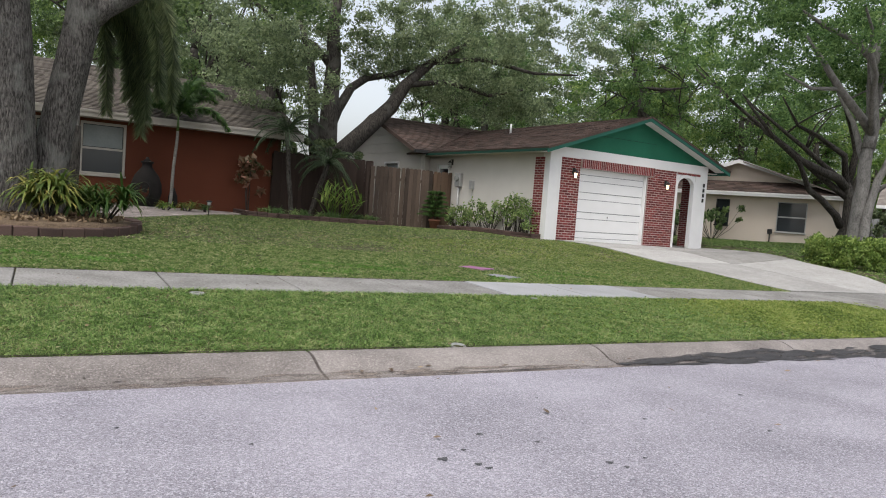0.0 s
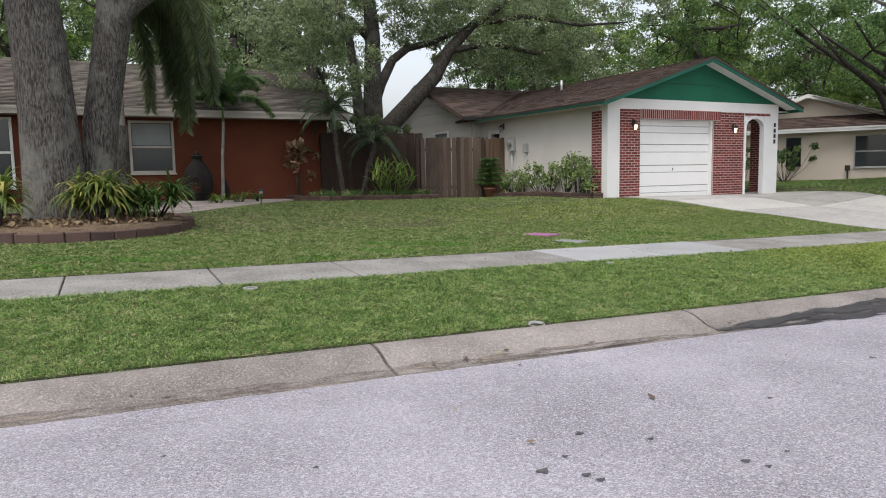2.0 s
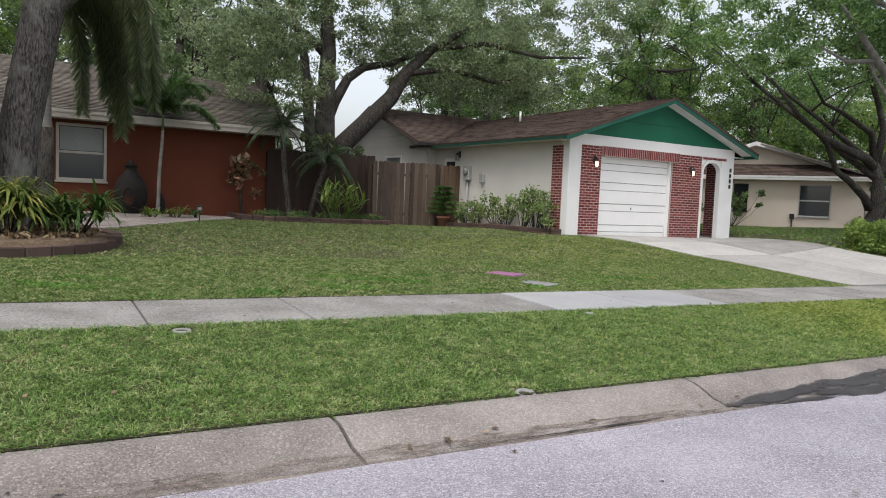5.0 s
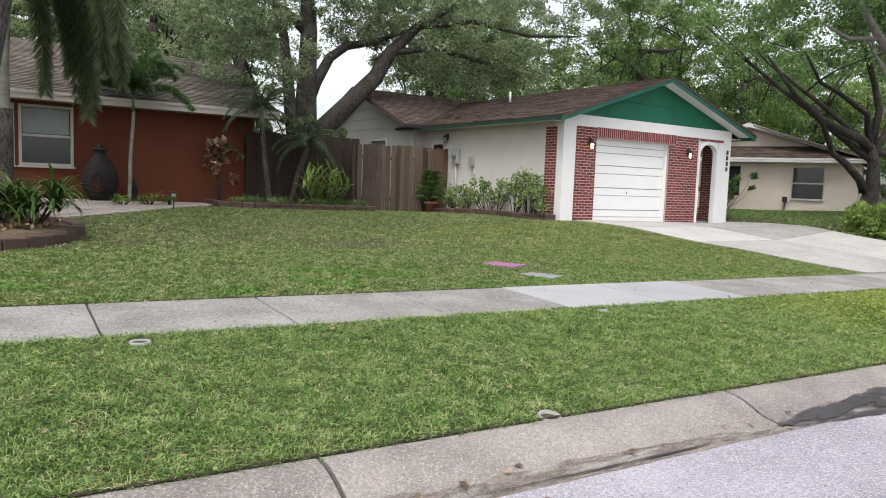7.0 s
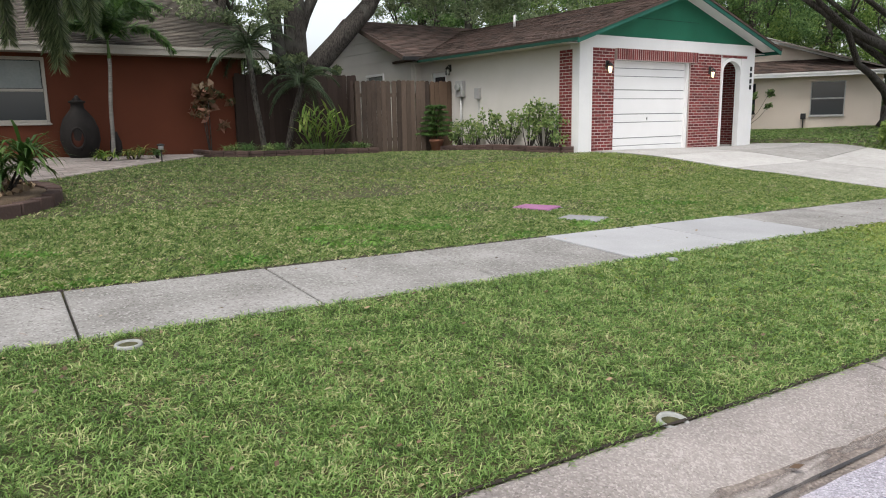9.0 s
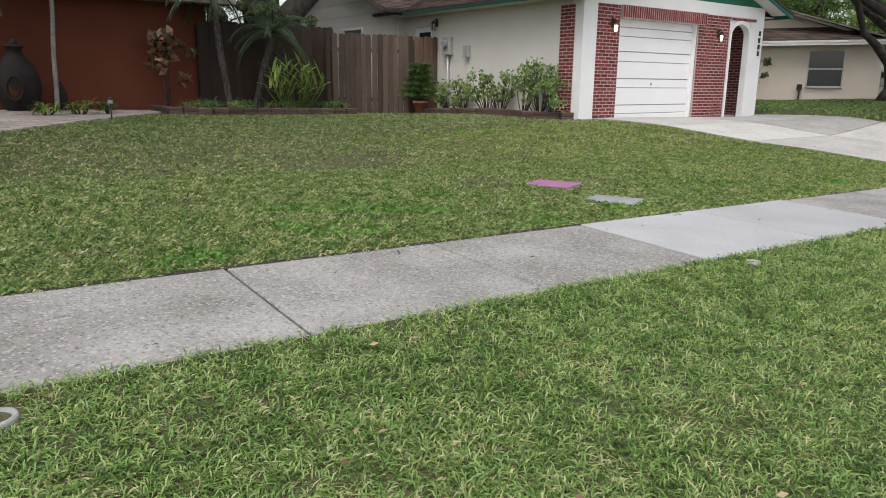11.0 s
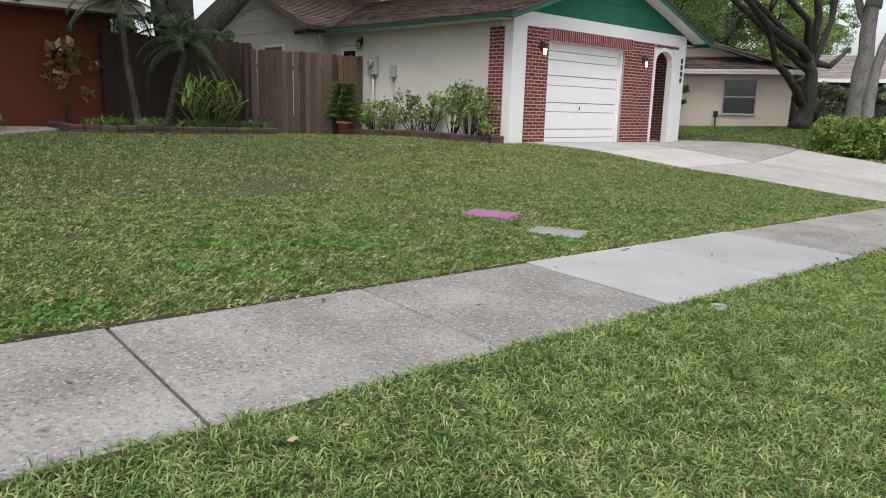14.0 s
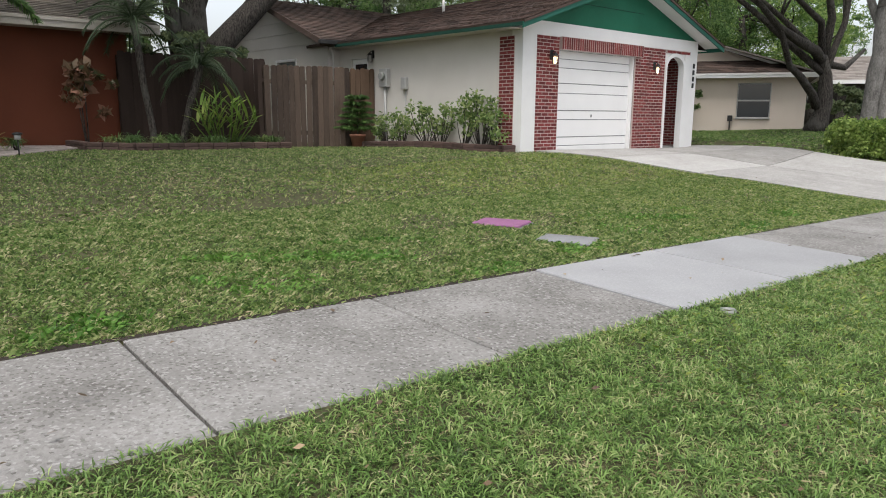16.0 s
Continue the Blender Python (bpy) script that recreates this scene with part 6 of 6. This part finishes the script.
def grass(name, label, x0, x1, v0, v1, count, length, width, leaf, seed, worn=0.0, clump=None, flat=0.6, tuft=0, tri=False, rag=0.0):
    """Blades that lean out of tufts; gaps between the tufts show the thatch below."""
    r = np.random.default_rng(seed)
    px, pv_ = r.uniform(x0, x1, count), r.uniform(v0 - rag, v1 + rag, count)
    a = r.uniform(0, 2 * np.pi, count)
    if tuft:
        n0 = count // tuft
        own = r.integers(0, n0, count)
        cx, cv, spread = r.uniform(x0, x1, n0), r.uniform(v0, v1, n0), r.uniform(0.012, 0.05, n0)
        off = r.normal(size=(count, 2)) * spread[own][:, None]
        px, pv_ = cx[own] + off[:, 0], cv[own] + off[:, 1]
        a = np.arctan2(off[:, 1], off[:, 0]) + r.normal(0, 0.9, count)
        pv_ = np.clip(pv_, v0 - rag * r.random(count), v1 + rag * r.random(count))
    py = pv_ - SKEW * px
    keep = ~((px - 0.25) ** 2 + (py - 14.2) ** 2 < 1.97 ** 2) & ~((py > 22.6) & (px < 7.7))
    for poly in BARE:
        keep &= ~inside(px, py, poly)
    for cx, cy, rr in ((3.70, 5.72, 0.10), (1.78, 7.82, 0.11), (6.19, 7.68, 0.07)):
        keep &= (px - cx) ** 2 + (py - cy) ** 2 > rr * rr
    if worn:
        thin = 0.5 + 0.5 * np.sin(px * 1.9 + 1.3 * np.sin(py * 1.4)) * np.sin(py * 2.3 + 1.7 * np.cos(px * 1.1))
        thin = 0.6 * thin + 0.4 * (0.5 + 0.5 * np.sin(px * 7.1 + 2 * np.sin(py * 5.3)) * np.sin(py * 8.7 + 1.4 * np.cos(px * 4.9)))
        keep &= r.random(len(px)) > worn * thin
    if v0 > 9.2:
        for cx, cy, rr in WORN:
            keep &= r.random(len(px)) > 0.8 * np.exp(-((px - cx) ** 2 + ((py - cy) * 1.5) ** 2) / rr ** 2)
    if clump:
        keep &= clump(px, py)
    px, py, a = px[keep], py[keep], a[keep]
    n = len(px)
    pz = height(px, py) - 0.006
    lean = r.uniform(flat, 1.45, n)
    ln = length * r.uniform(0.45, 1.2, n)
    dx, dy, dz = np.cos(a) * np.sin(lean) * ln, np.sin(a) * np.sin(lean) * ln, np.cos(lean) * ln
    b = a + np.pi / 2 + r.uniform(-0.5, 0.5, n)
    wx, wy = np.cos(b) * width / 2, np.sin(b) * width / 2
    p = np.stack([px, py, pz], 1)
    w = np.stack([wx, wy, r.uniform(-0.3, 0.3, n) * width], 1)
    m = p + np.stack([dx * 0.5, dy * 0.5, dz * 0.75], 1)
    t = p + np.stack([dx * 1.15, dy * 1.15, dz * 0.85], 1)
    corners = [p + w + m - p, t, p - w * 0.6] if tri else [p, m + w, t, m - w]
    tagged(fan(name, np.stack(corners, 1), len(corners), leaf), label, "grass", kind="stuff")


def chance(x, y):
    return np.mod(np.sin(x * 91.7 + y * 57.3) * 43758.5, 1.0)


VERGE, LAWN = "thick green mown grass between kerb and pavement", "mown front lawn with straw-coloured patches"
grass("verge_grass", VERGE, -1.6, 10.0, 5.82, 8.07, 380000, 0.055, 0.0060, L_GRASS, 1, 0.38, lambda x, y: chance(x, y) > smooth(7.5, 10.0, x), 0.6, 16, False, 0.03)
grass("verge_grass", VERGE, 5.0, 18.0, 5.83, 8.065, 220000, 0.052, 0.0085, L_GRASS3, 2, 0.3, lambda x, y: chance(x, y) < 0.12 + smooth(7.5, 10.0, x), 0.6, 10, True, 0.03)
grass("verge_grass", VERGE, 18.0, 34.0, 5.85, 8.06, 40000, 0.065, 0.016, L_GRASS3, 12, 0.3, None, 0.6, 14, True)
grass("lawn_grass", LAWN, 5.0, 14.0, 9.36, 15.6, 110000, 0.05, 0.0095, L_GRASS3, 13, 0.4, lambda x, y: chance(x, y) < 0.95 * smooth(5.0, 11.5, x), 0.55, 7, True)
grass("verge_grass", VERGE, -12.0, -1.6, 5.85, 8.06, 50000, 0.065, 0.016, L_GRASS, 3, 0.3, None, 0.6, 14, True)
grass("lawn_grass", LAWN, -1.0, 14.0, 9.345, 12.6, 560000, 0.047, 0.0078, L_GRASS2, 4, 0.5, None, 0.55, 7, True, 0.03)
grass("lawn_grass", LAWN, -8.0, 14.0, 12.6, 23.3, 380000, 0.05, 0.0135, L_GRASS2, 5, 0.45, None, 0.55, 6, True)
grass("lawn_grass", LAWN, -12.0, -1.0, 9.36, 12.6, 40000, 0.06, 0.017, L_GRASS2, 6, 0.3, None, 0.6, 14, True)
grass("side_grass", "mown grass beyond the drive", 17.0, 34.0, 9.36, 24.0, 150000, 0.065, 0.024, L_GRASS, 7, 0.25, None, 0.6, 14, True)
grass("dry_grass", "straw-coloured dead blades lying in the lawn", -1.0, 14.0, 9.36, 16.0, 60000, 0.055, 0.008, L_STRAW, 8, 0.0, lambda x, y: np.sin(x * 1.3 + np.sin(y * 2.1)) * np.sin(y * 1.7 - 0.8 * x) + 0.5 * np.sin(x * 5 + y * 3) > -0.1, 1.15, 8, True)
grass("dry_grass", "straw-coloured dead blades lying in the verge", -1.0, 9.0, 5.88, 8.04, 22000, 0.055, 0.0055, L_STRAW, 9, 0.0, lambda x, y: np.sin(x * 1.7 + np.sin(y * 2.9)) * np.sin(y * 2.7 - 0.8 * x) + 0.5 * np.sin(x * 6 + y * 4) > 0.0, 1.1, 9, True)
grass("lawn_weeds", "bright green weeds along the pavement's edge", -1.0, 12.0, 9.38, 10.9, 50000, 0.065, 0.014, L_WEED, 10, 0.0, lambda x, y: np.sin(x * 3.1 + 2 * np.sin(y * 2.4)) * np.sin(y * 4.3 + 1.6 * x) > 0.45, 0.6, 18, True)
